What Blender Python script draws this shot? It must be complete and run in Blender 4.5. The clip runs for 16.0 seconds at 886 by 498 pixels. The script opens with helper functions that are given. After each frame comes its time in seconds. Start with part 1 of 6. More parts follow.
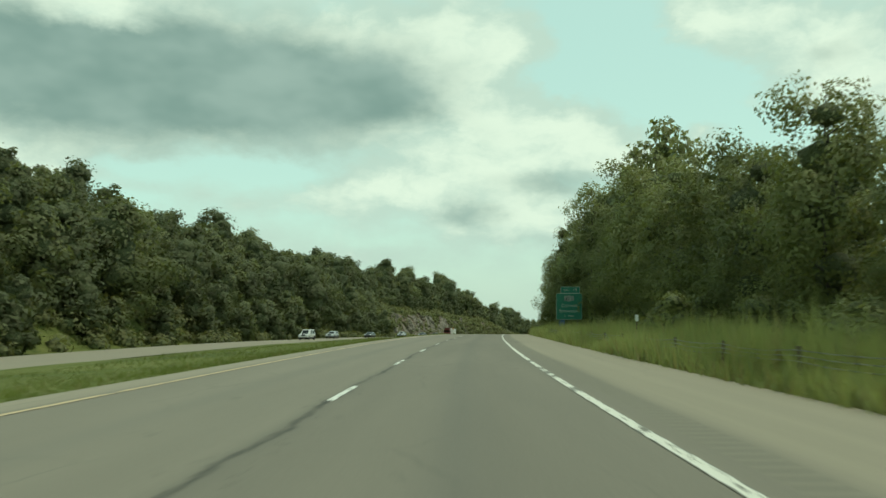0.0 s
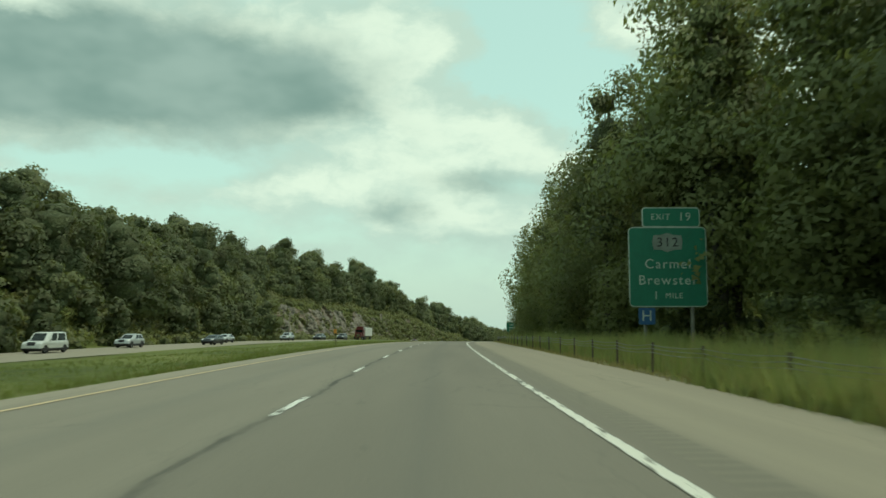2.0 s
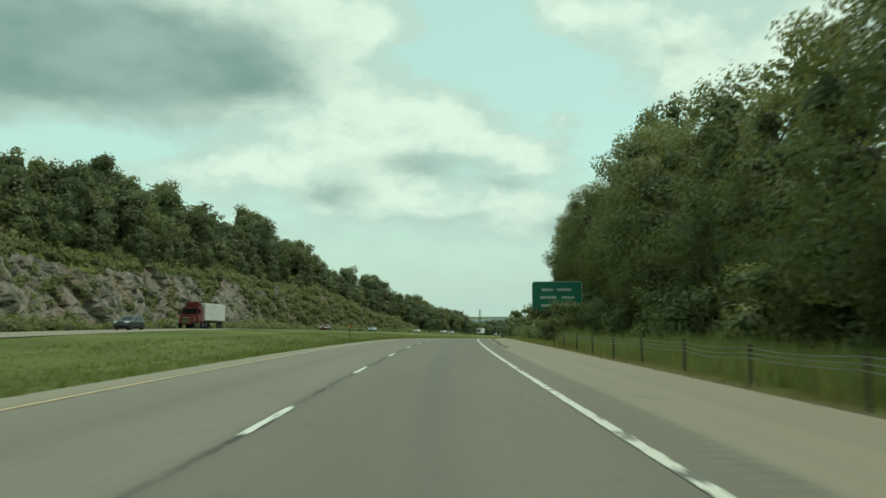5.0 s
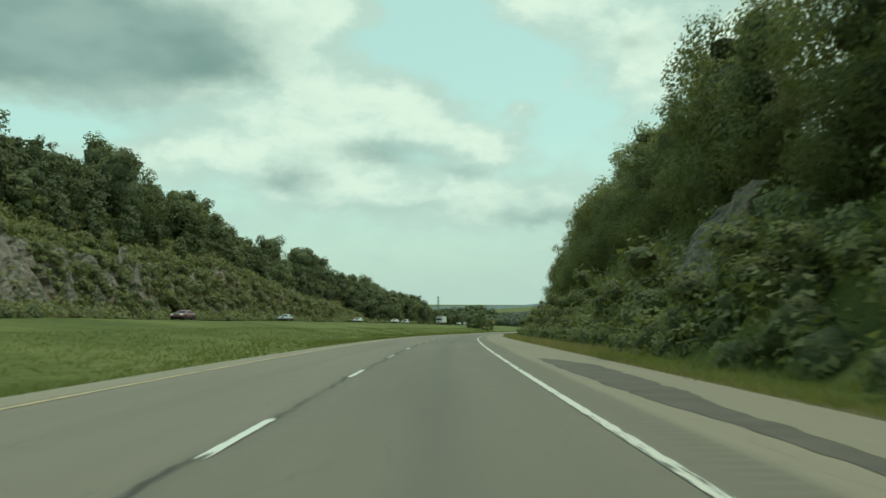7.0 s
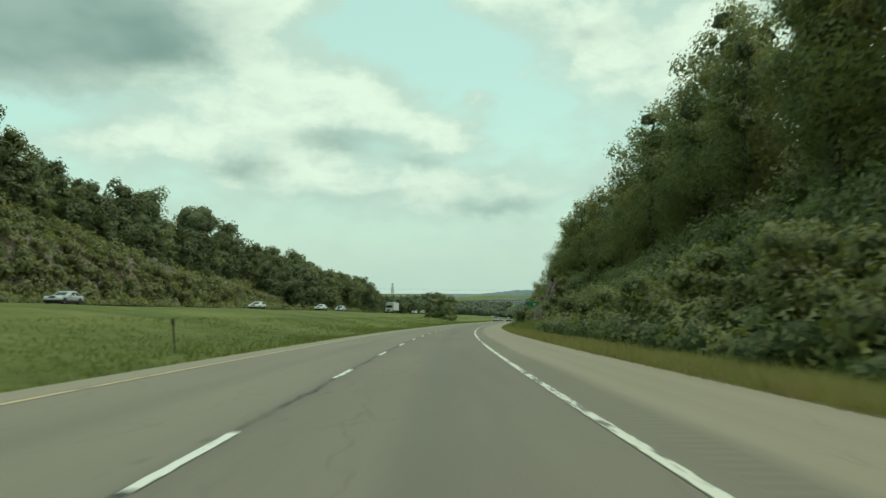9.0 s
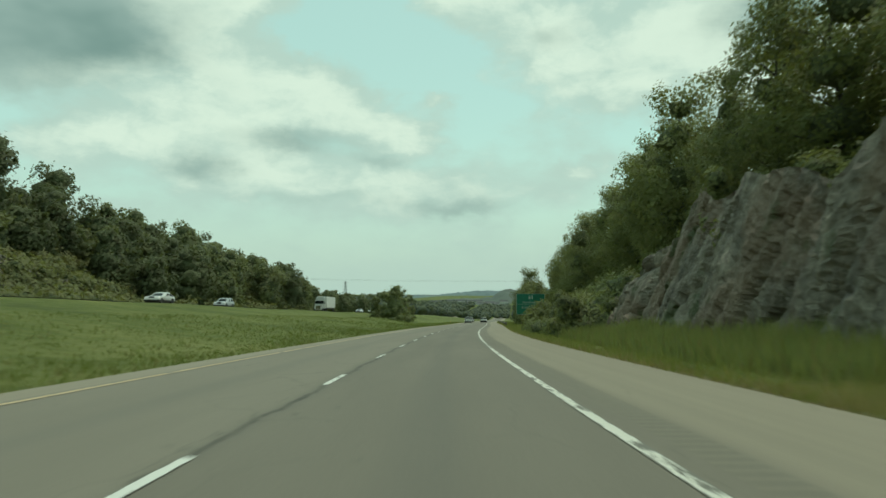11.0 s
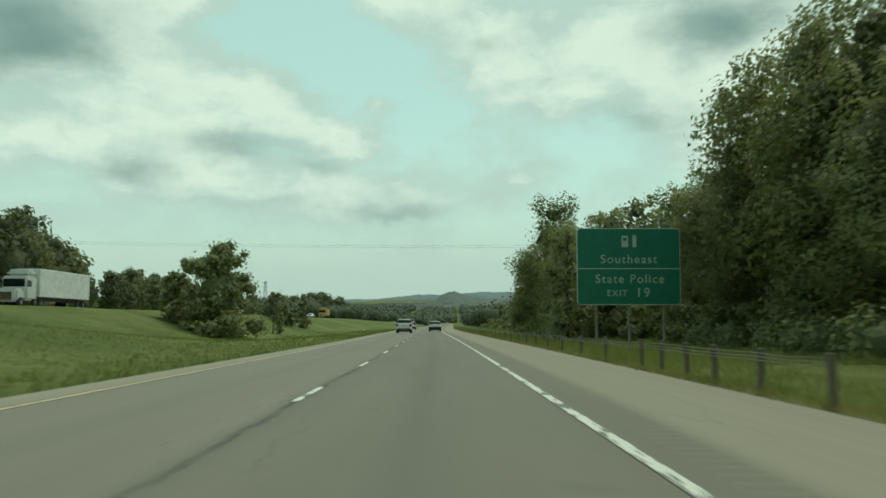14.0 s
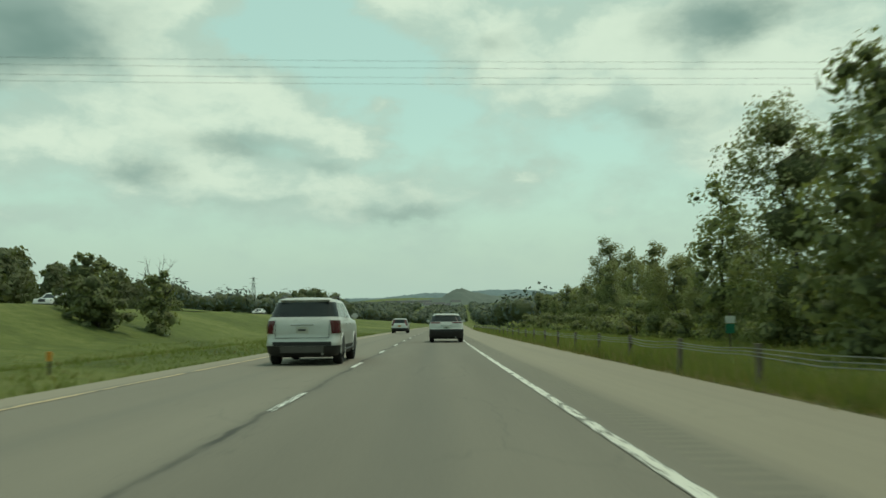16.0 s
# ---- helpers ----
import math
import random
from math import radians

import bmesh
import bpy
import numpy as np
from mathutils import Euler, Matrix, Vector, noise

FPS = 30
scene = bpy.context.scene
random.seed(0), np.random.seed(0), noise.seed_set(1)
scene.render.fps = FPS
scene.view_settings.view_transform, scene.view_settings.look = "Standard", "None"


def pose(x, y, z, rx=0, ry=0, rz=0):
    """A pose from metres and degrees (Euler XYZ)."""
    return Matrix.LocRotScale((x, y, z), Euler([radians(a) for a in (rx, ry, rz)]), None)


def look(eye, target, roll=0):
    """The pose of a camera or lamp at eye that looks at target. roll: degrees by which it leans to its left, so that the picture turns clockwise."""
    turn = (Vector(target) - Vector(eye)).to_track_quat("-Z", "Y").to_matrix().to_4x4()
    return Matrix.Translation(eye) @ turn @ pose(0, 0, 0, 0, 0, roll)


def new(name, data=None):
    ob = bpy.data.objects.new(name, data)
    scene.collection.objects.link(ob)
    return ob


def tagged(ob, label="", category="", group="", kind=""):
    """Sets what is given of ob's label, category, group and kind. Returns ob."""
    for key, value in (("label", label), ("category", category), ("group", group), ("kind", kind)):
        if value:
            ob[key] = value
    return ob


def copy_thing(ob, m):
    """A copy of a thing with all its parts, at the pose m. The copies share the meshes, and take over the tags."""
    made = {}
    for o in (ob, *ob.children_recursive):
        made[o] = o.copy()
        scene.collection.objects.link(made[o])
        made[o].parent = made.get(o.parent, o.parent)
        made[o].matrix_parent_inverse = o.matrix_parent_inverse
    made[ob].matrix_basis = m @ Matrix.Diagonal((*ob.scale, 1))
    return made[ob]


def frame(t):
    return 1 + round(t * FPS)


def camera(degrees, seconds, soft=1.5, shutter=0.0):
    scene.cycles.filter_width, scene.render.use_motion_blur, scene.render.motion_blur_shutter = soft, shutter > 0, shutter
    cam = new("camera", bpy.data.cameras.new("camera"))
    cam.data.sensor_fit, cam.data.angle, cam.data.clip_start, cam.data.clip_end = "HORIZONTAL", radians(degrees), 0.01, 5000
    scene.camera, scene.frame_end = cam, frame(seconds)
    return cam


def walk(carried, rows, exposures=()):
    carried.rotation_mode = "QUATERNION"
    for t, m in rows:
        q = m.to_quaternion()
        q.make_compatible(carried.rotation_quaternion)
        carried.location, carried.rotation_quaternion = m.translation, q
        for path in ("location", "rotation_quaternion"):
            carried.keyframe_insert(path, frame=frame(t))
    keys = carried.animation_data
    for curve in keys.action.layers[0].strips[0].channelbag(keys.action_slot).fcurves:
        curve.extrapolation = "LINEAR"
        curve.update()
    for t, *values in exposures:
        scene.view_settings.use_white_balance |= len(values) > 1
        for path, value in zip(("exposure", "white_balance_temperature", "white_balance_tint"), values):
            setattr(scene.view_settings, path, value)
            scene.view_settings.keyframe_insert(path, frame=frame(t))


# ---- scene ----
cam = camera(60.0, 16.0, 1.5, 0.18)

# seconds, x, y, z, heading, tilt, lean of the camera
PATH = [
    (0.0, -0.106, 0.000, 0.000, 0.930, 5.608, -0.031),
    (0.5, 0.122, 19.050, 0.017, -0.715, 5.629, 0.587),
    (1.0, 0.714, 38.092, 0.046, -2.385, 5.655, 0.611),
    (1.5, 1.576, 57.124, 0.029, -3.520, 5.588, 0.289),
    (2.0, 2.771, 76.137, -0.051, -4.591, 5.439, 0.012),
    (2.5, 4.084, 95.141, -0.184, -5.523, 5.215, -0.156),
    (3.0, 5.635, 114.127, -0.380, -6.123, 4.917, -0.254),
    (3.5, 7.426, 133.091, -0.660, -6.623, 4.654, -0.140),
    (4.0, 9.508, 152.023, -1.013, -7.341, 4.419, -0.086),
    (4.5, 11.892, 170.920, -1.408, -8.206, 4.291, -0.094),
    (5.0, 14.582, 189.774, -1.836, -9.026, 4.136, -0.102),
    (5.5, 17.567, 208.583, -2.310, -9.830, 3.925, -0.111),
    (6.0, 20.841, 227.342, -2.847, -10.613, 3.672, -0.119),
    (6.5, 24.395, 246.048, -3.457, -11.376, 3.391, -0.127),
    (7.0, 28.223, 264.697, -4.148, -12.217, 3.254, 0.122),
    (7.5, 32.313, 283.286, -4.928, -13.096, 2.974, -0.045),
    (8.0, 36.660, 301.815, -5.768, -13.916, 2.771, 0.247),
    (8.5, 41.223, 320.289, -6.652, -14.759, 2.647, 0.399),
    (9.0, 46.008, 338.705, -7.579, -15.479, 2.470, 0.142),
    (9.5, 51.058, 357.050, -8.524, -16.213, 2.470, 0.153),
    (10.0, 56.362, 375.322, -9.472, -16.980, 2.497, 0.165),
    (10.5, 61.926, 393.516, -10.416, -17.760, 2.529, 0.176),
    (11.0, 67.753, 411.628, -11.355, -18.544, 2.567, 0.187),
    (11.5, 73.843, 429.654, -12.285, -19.340, 2.618, 0.198),
    (12.0, 80.236, 447.575, -13.202, -19.973, 2.670, 0.173),
    (12.5, 86.924, 465.388, -14.095, -20.784, 2.752, 0.124),
    (13.0, 93.808, 483.128, -14.955, -21.649, 2.776, -0.031),
    (13.5, 100.942, 500.771, -15.806, -22.471, 2.855, -0.090),
    (14.0, 108.202, 518.361, -16.685, -22.949, 2.969, -0.010),
    (14.5, 115.490, 535.939, -17.587, -23.077, 2.950, -0.182),
    (15.0, 122.725, 553.539, -18.484, -23.076, 2.882, -0.545),
    (15.5, 129.883, 571.171, -19.369, -23.107, 2.889, -0.540),
    (16.0, 136.925, 588.851, -20.242, -22.486, 2.905, -0.480),
]
walk(cam, [(t, pose(x, y, z, 90 + tilt, 0, heading) @ pose(0, 0, 0, 0, 0, lean)) for t, x, y, z, heading, tilt, lean in PATH],
     [(0.0, 0.16, 6800, 10), (4.2, 0.16, 6700, 10), (6.3, 0.10, 6500, 9), (8.0, 0.10, 6500, 9), (9.0, 0.16, 6700, 10), (11.3, 0.02, 6550, 10), (13.3, 0.02, 6450, 9), (14.2, 0.02, 6600, 10), (16.0, -0.06, 6800, 10)])

H = 1.07            # camera above the road
SPEED = 38.1        # metres of road to a second
# heading and slope of the road in degrees, every 19.05 m from s = 0
HEADING = [-0.00, -1.27, -2.27, -3.00, -3.62, -4.32, -5.06, -5.81, -6.72, -7.67, -8.57, -9.46, -10.33, -11.18, -12.03, -12.83, -13.49, -14.18, -14.98, -15.76, -16.57, -17.40, -18.23, -19.07, -19.95, -20.88, -21.80, -22.39, -22.56, -22.43, -22.17, -21.86, -21.69, -21.89, -22.14, -22.39, -22.64, -22.90, -23.15, -23.40, -23.65]
SLOPE = [-0.01, 0.12, 0.05, -0.15, -0.33, -0.47, -0.71, -0.97, -1.15, -1.23, -1.34, -1.51, -1.72, -1.95, -2.21, -2.49, -2.57, -2.75, -2.83, -2.85, -2.85, -2.83, -2.82, -2.79, -2.73, -2.64, -2.54, -2.58, -2.70, -2.72, -2.67, -2.65, -2.61, -2.64, -2.63, -2.62, -2.62, -2.61, -2.60, -2.59, -2.58]

# ---------------------------------------------------------------- world and sun
SUN_EL, SUN_AZ = 71.0, 80.0     # degrees; azimuth clockwise from +y
world = bpy.data.worlds.new("sky")
scene.world = world
world.use_nodes = True


class Nodes:
    """A small writer of node trees."""

    def __init__(self, tree):
        self.tree = tree
        tree.nodes.clear()

    def add(self, kind, inputs=(), **attrs):
        n = self.tree.nodes.new(kind)
        for k, v in attrs.items():
            setattr(n, k, v)
        for key, v in (inputs.items() if isinstance(inputs, dict) else enumerate(inputs)):
            if v is None:
                continue
            if isinstance(v, bpy.types.NodeSocket):
                self.tree.links.new(v, n.inputs[key])
            else:
                n.inputs[key].default_value = v
        return n

    def math(self, op, a, b=None, c=None, clamp=False):
        return self.add("ShaderNodeMath", [a, b, c], operation=op, use_clamp=clamp).outputs[0]

    def vec(self, op, a, b=None):
        n = self.add("ShaderNodeVectorMath", [a, b], operation=op)
        return n.outputs["Value"] if op in ("DOT_PRODUCT", "LENGTH") else n.outputs[0]

    def noise(self, vector, scale, detail=4.0, rough=0.55, distort=0.0):
        return self.add("ShaderNodeTexNoise", {"Vector": vector, "Scale": scale, "Detail": detail, "Roughness": rough, "Distortion": distort}).outputs["Fac"]

    def ramp(self, fac, stops, smooth=False):
        n = self.add("ShaderNodeValToRGB", {"Fac": fac})
        el = n.color_ramp.elements
        while len(el) < len(stops):
            el.new(0.5)
        for e, (p, c) in zip(el, stops):
            e.position = p
            e.color = (*c, 1) if isinstance(c, tuple) else (c, c, c, 1)
        n.color_ramp.interpolation = "EASE" if smooth else "LINEAR"
        return n.outputs["Color"]

    def mix(self, fac, a, b, blend="MIX"):
        n = self.add("ShaderNodeMix", data_type="RGBA", blend_type=blend)
        for key, v in ((0, fac), (6, a), (7, b)):
            if isinstance(v, bpy.types.NodeSocket):
                self.tree.links.new(v, n.inputs[key])
            else:
                n.inputs[key].default_value = (*v, 1) if isinstance(v, tuple) and len(v) == 3 else v
        return n.outputs[2]

    def smooth(self, v, lo, hi):
        n = self.add("ShaderNodeMapRange", {"Value": v, "From Min": lo, "From Max": hi}, interpolation_type="SMOOTHSTEP")
        return n.outputs[0]


def build_sky():
    n = Nodes(world.node_tree)
    d = n.add("ShaderNodeTexCoord").outputs["Generated"]
    xyz = n.add("ShaderNodeSeparateXYZ", [d]).outputs
    az = n.math("MULTIPLY", n.math("ARCTAN2", xyz[0], xyz[1]), 57.2958)
    el = n.math("MULTIPLY", n.math("ARCSINE", xyz[2]), 57.2958)
    flat = n.add("ShaderNodeCombineXYZ", [az, el, 0.0]).outputs[0]
    stretched = n.vec("MULTIPLY", flat, (0.048, 0.085, 0.0))
    # ragged edges: the plan of the clouds is bent by noise
    warp = n.add("ShaderNodeTexNoise", {"Vector": stretched, "Scale": 2.2, "Detail": 5.0, "Roughness": 0.6}).outputs["Color"]
    bent = n.vec("ADD", flat, n.vec("MULTIPLY", n.vec("SUBTRACT", warp, (0.5, 0.5, 0.5)), (9.0, 5.0, 0.0)))

    def blobs(rows):
        total = None
        for a, e, ra, re, amount in rows:
            q = n.vec("MULTIPLY", n.vec("SUBTRACT", bent, (a, e, 0.0)), (1 / ra, 1 / re, 0.0))
            g = n.math("POWER", 2.718, n.math("MULTIPLY", n.vec("DOT_PRODUCT", q, q), -1.0))
            total = n.math("MULTIPLY_ADD", g, amount, total if total is not None else 0.0)
        return total

    big = n.noise(stretched, 1.6, 7.0, 0.55)
    soft = n.noise(stretched, 2.4, 3.0, 0.5)
    swirl = n.vec("ADD", stretched, n.vec("MULTIPLY", warp, (0.22, 0.22, 0)))
    puff = n.noise(swirl, 4.0, 8.0, 0.6)
    heads = n.add("ShaderNodeTexVoronoi", {"Vector": swirl, "Scale": 4.2, "Detail": 3.0, "Roughness": 0.5, "Lacunarity": 2.2}, feature="F1", normalize=True).outputs["Distance"]
    heads = n.math("SUBTRACT", 0.85, heads)     # rounded heads of cumulus
    texture = n.math("ADD", n.math("MULTIPLY", big, 0.72), n.math("MULTIPLY", heads, 0.36))
    cover = n.math("SUBTRACT", blobs(BANK + CUMULUS + EASTERN + GAPS), 0.12)
    cover = n.math("ADD", n.math("MULTIPLY", n.math("SUBTRACT", texture, 0.52), 3.0), cover)
    shade = blobs(SHADES)
    shade = n.math("ADD", n.math("MULTIPLY", n.math("SUBTRACT", soft, 0.5), 0.9), shade)
    nish = n.add("ShaderNodeTexSky", sky_type="NISHITA", sun_disc=False, sun_elevation=radians(SUN_EL), sun_rotation=radians(SUN_AZ)).outputs[0]
    blue = n.mix(1.0, nish, (0.19, 0.20, 0.125), "MULTIPLY")
    blue = n.mix(0.75, blue, (0.44, 0.735, 0.655))
    lit = n.math("ADD", n.math("MULTIPLY", n.smooth(cover, -0.1, 1.4), 0.9), n.math("MULTIPLY", n.math("SUBTRACT", puff, 0.53), 2.5))
    white = n.mix(n.smooth(lit, 0.0, 1.0), (0.46, 0.655, 0.565), (0.665, 0.845, 0.70))
    grey = n.mix(n.smooth(shade, 0.0, 1.25), white, n.mix(n.smooth(soft, 0.3, 0.7), (0.175, 0.305, 0.27), (0.285, 0.435, 0.385)))
    col = n.mix(n.smooth(cover, -0.3, 0.5), blue, grey)
    haze = n.smooth(el, 9.5, 0.0)
    col = n.mix(n.math("MULTIPLY", haze, 0.72), col, (0.43, 0.60, 0.515))
    bg = n.add("ShaderNodeBackground", {"Color": col, "Strength": 1.0})
    out = n.add("ShaderNodeOutputWorld", [bg.outputs[0]])


# azimuth, elevation, half widths, amount
BANK = [(-20, 18, 14, 4.4, 1.6), (-33, 19, 8, 6, 1.3), (-4.5, 19.3, 5.5, 3.8, 1.2), (3.2, 20.0, 3.2, 2.2, 1.0), (0.5, 17.2, 2.4, 1.8, 0.6), (-7, 14.8, 6, 1.6, 0.5)]
CUMULUS = [(5.5, 14.4, 4, 2.2, 1.3), (11, 13.4, 4.2, 2.0, 1.15), (14.8, 11.4, 3.2, 1.7, 0.85), (2, 11.5, 5, 2.3, 1.0), (-6, 10.2, 5.5, 1.7, 0.95), (-30, 10.6, 4, 1.3, 1.0), (-15, 8.6, 6, 1.2, 0.5), (7, 8.0, 10, 2.0, 0.9), (18, 6.6, 8, 1.6, 0.8), (17.5, 10.6, 4, 2, 0.4), (18, 13.8, 1.3, 0.5, 0.7), (28, 8.3, 2.5, 0.7, 0.6), (-6, 4.6, 4, 0.8, 0.5)]
EASTERN = [(19.5, 20.8, 3.4, 2.0, 0.9), (26, 18.2, 4.6, 3.0, 1.2), (31, 15.5, 4.5, 2.2, 0.8), (38, 16.5, 6.5, 4.5, 1.3), (47, 15, 7, 6, 1.2)]
GAPS = [(11.5, 20.3, 4.2, 2.6, -1.5), (8.5, 17.9, 3.0, 0.9, -0.9), (17.0, 16.6, 3.2, 2.0, -1.3), (21.5, 12.4, 3.2, 2.6, -0.75), (-22, 11.2, 6, 0.8, -0.6), (-12.5, 11.4, 3, 0.8, -0.7), (-23, 8.4, 4, 0.9, -0.6), (32, 10.4, 4, 1.4, -0.5)]
SHADES = [(-17, 17.4, 13, 4.2, 1.9), (-31, 17.0, 7, 4.0, 1.3), (-26, 20.6, 3.0, 1.4, -0.9), (-5.5, 17.2, 4.5, 2.2, 0.5), (7.0, 10.5, 5.0, 1.1, 0.75), (1, 8.3, 3.0, 1.0, 0.8), (19.6, 5.6, 4.0, 0.9, 0.8), (13.5, 9.2, 3, 0.7, 0.5), (43, 18.2, 5, 2.2, 1.3), (26, 18.3, 2.4, 1.1, 0.6), (37, 12.2, 5, 1.2, 0.6), (9, 6.0, 6, 0.7, 0.4)]
build_sky()

sun = new("sun", bpy.data.lights.new("sun", "SUN"))
sun.data.energy, sun.data.angle, sun.data.color = 1.35, radians(5.0), (1.0, 0.97, 0.83)
sun.matrix_world = look((0, 0, 100), (-math.sin(radians(SUN_AZ)) * math.cos(radians(SUN_EL)) * 10, -math.cos(radians(SUN_AZ)) * math.cos(radians(SUN_EL)) * 10, 100 - math.sin(radians(SUN_EL)) * 10))

# ---------------------------------------------------------------- the line of the road
STEP = 1.0
_s = np.arange(-300.0, 2600.0, STEP)
_knots = np.arange(len(HEADING)) * SPEED * 0.5
_h = np.radians(np.interp(_s, _knots, HEADING))
_k = np.radians(np.interp(_s, _knots, SLOPE))
for _ in range(3):   # ease the knots
    _h[8:-8] = np.convolve(_h, np.ones(17) / 17, "valid")
    _k[8:-8] = np.convolve(_k, np.ones(17) / 17, "valid")
# beyond the walk the road runs out level over the valley
_k = np.where(_s > 1000, _k * np.clip(1 - (_s - 1000) / 250, 0, 1), _k)
_d = np.stack([-np.sin(_h) * np.cos(_k), np.cos(_h) * np.cos(_k), np.sin(_k)], 1)
_p = np.vstack([[0, 0, 0], np.cumsum((_d[1:] + _d[:-1]) / 2 * STEP, 0)])
_p -= np.array([np.interp(0, _s, _p[:, i]) for i in range(3)])
_p[:, 2] -= H


def road(s, l=0.0, z=0.0):
    """Places in the world, as an array (n, 3), from metres along the road, to its right and above its surface."""
    s, l, z = np.broadcast_arrays(np.asarray(s, float), np.asarray(l, float), np.asarray(z, float))
    h = np.interp(s, _s, _h)
    c = np.stack([np.interp(s, _s, _p[:, i]) for i in range(3)], -1)
    return c + np.stack([np.cos(h) * l, np.sin(h) * l, z], -1)


def heading(s):
    return math.degrees(float(np.interp(s, _s, _h)))


def slope(s):
    return math.degrees(float(np.interp(s, _s, _k)))


def on_road(s, l=0.0, z=0.0, turn=0.0, lean=0.0):
    """A pose at that place whose y axis runs along the road."""
    x, y, zz = road(s, l, z).tolist()
    return pose(x, y, zz, lean, 0, heading(s) + turn)


def table(rows, s):
    rows = np.array(rows, float)
    return np.interp(s, rows[:, 0], rows[:, 1])


# heights beside the road, against metres along it
OPP_Z = [(-300, -2.2), (0, -2.1), (60, -1.9), (110, -1.45), (150, -1.05), (180, -0.6), (235, 0.15), (305, 1.4), (420, 2.35), (480, 2.6), (540, 2.5), (690, 2.8), (800, 2.9), (1200, 1.0), (2600, 0)]
OPP_L0, OPP_L1 = -31.0, -43.0
CUT_H = [(-300, 0), (225, 0), (275, 8.5), (330, 9.5), (430, 10), (470, 8), (520, 4), (600, 0), (2600, 0)]      # the rock face on the far side
LEFT_RISE = [(-300, 17), (120, 17), (200, 15.5), (300, 19.5), (400, 25), (455, 26), (490, 15.5), (550, 9), (640, 6), (760, 3), (850, 3), (1000, 2), (2600, 0)]
HILL_0 = [(-300, -49), (225, -50), (270, -61), (520, -61), (570, -52), (2600, -52)]
HILL_L = [(-300, -70), (230, -72), (310, -88), (470, -88), (550, -75), (2600, -75)]
RIGHT_RISE = [(-300, 3), (180, 3), (235, 4), (275, 14), (400, 15), (440, 11), (530, 7.5), (570, 5), (620, 1.5), (680, 0.5), (2600, 0)]
FOOT_R = [(-300, 14), (112, 15), (122, 11.5), (215, 10.5), (260, 8), (330, 8.2), (370, 9.2), (430, 9.0), (437, 12.5), (467, 12.5), (474, 7.6), (515, 8.0), (532, 10.2), (548, 12.6), (560, 15), (585, 14), (592, 9.5), (618, 9.5), (628, 14), (700, 16), (2600, 16)]


def wobble(s, l, size, amount):
    """A cheap sum of waves for uneven ground."""
    return amount * (np.sin(s / size + 1.3 * np.sin(l / size * 0.7)) * np.cos(l / size * 1.3 + 0.6) + 0.5 * np.sin(s / size * 2.3 + l / size * 1.9))


def ground_z(s, l):
    """The ground above the road's surface."""
    s, l = np.broadcast_arrays(np.asarray(s, float), np.asarray(l, float))
    s, l = s.ravel(), l.ravel()
    zo = table(OPP_Z, s)
    # left of the road: the median, the other carriageway, the hill
    rise, cut = table(LEFT_RISE, s), table(CUT_H, s)
    out = np.zeros_like(l)
    med = np.clip((-6.3 - l) / (-6.3 - OPP_L0), 0, 1)
    dip = np.sin(np.clip(med * 2.2, 0, 1) * np.pi) * -0.25
    zl = zo * np.where(zo > 0, med ** 1.05, med) + dip + wobble(s, l, 9, 0.05) * np.clip(med * 8, 0, 1)
    hollow = table([(-300, 0), (565, 0), (602, 1), (690, 1), (770, 0), (2600, 0)], s)
    zl = zl - 1.75 * hollow * np.clip((med - 0.13) / 0.32, 0, 1) * np.clip((1 - med) / 0.36, 0, 1)
    far = np.clip((-46 - l) / 8, 0, 1)
    face = np.clip((-57.5 - l) / 6, 0, 1)
    h0 = table(HILL_0, s)
    hill = np.clip((h0 - l) / (h0 - table(HILL_L, s)), 0, 1)
    zl = np.where(l < OPP_L0, zo - 0.02, zl)
    zl = np.where(l < OPP_L1, zo - 0.25 * np.clip((OPP_L1 - l) / 2, 0, 1) + cut * face + np.maximum(rise - cut, 0) * hill ** 0.8 + far * wobble(s, l, 14, 0.5), zl)
    # right of the road
    rr, foot = table(RIGHT_RISE, s), table(FOOT_R, s)
    verge = np.clip((l - 5.0) / 1.5, 0, 1)
    up = np.clip((l - foot) / 17, 0, 1)
    zr = -0.12 * verge + wobble(s, l, 7, 0.06) * verge + rr * up ** table([(-300, 0.85), (300, 0.85), (350, 1.15), (430, 1.15), (480, 0.9), (2600, 0.85)], s) + np.clip((l - 40) / 60, 0, 1) * 3 + up * wobble(s, l, 8, 0.25)
    ledge = table([(-300, 0), (433, 0), (440, 1), (463, 1), (471, 0), (2600, 0)], s)
    zr = zr + ledge * (3.6 * np.clip((l - 12) / 1.5, 0, 1) + 0.7 * np.clip((l - 8) / 2.5, 0, 1))
    out = np.where(l < -6.3, zl, np.where(l > 5.0, zr, -0.06))
    out = np.where((l <= -6.3) & (l > -7), np.minimum(out, -0.03), out)
    # far from the road the land falls away to the valley
    away = np.clip((np.abs(l) - 140) / 260, 0, 1)
    return out * (1 - away) - 25 * away ** 1.5


def at_ground(s, l, z=0.0):
    return road(s, l, ground_z(s, l) + z)


# ---------------------------------------------------------------- materials
def material(name):
    m = bpy.data.materials.new(name)
    m.use_nodes = True
    n = Nodes(m.node_tree)
    out = n.add("ShaderNodeOutputMaterial")
    return m, n, out


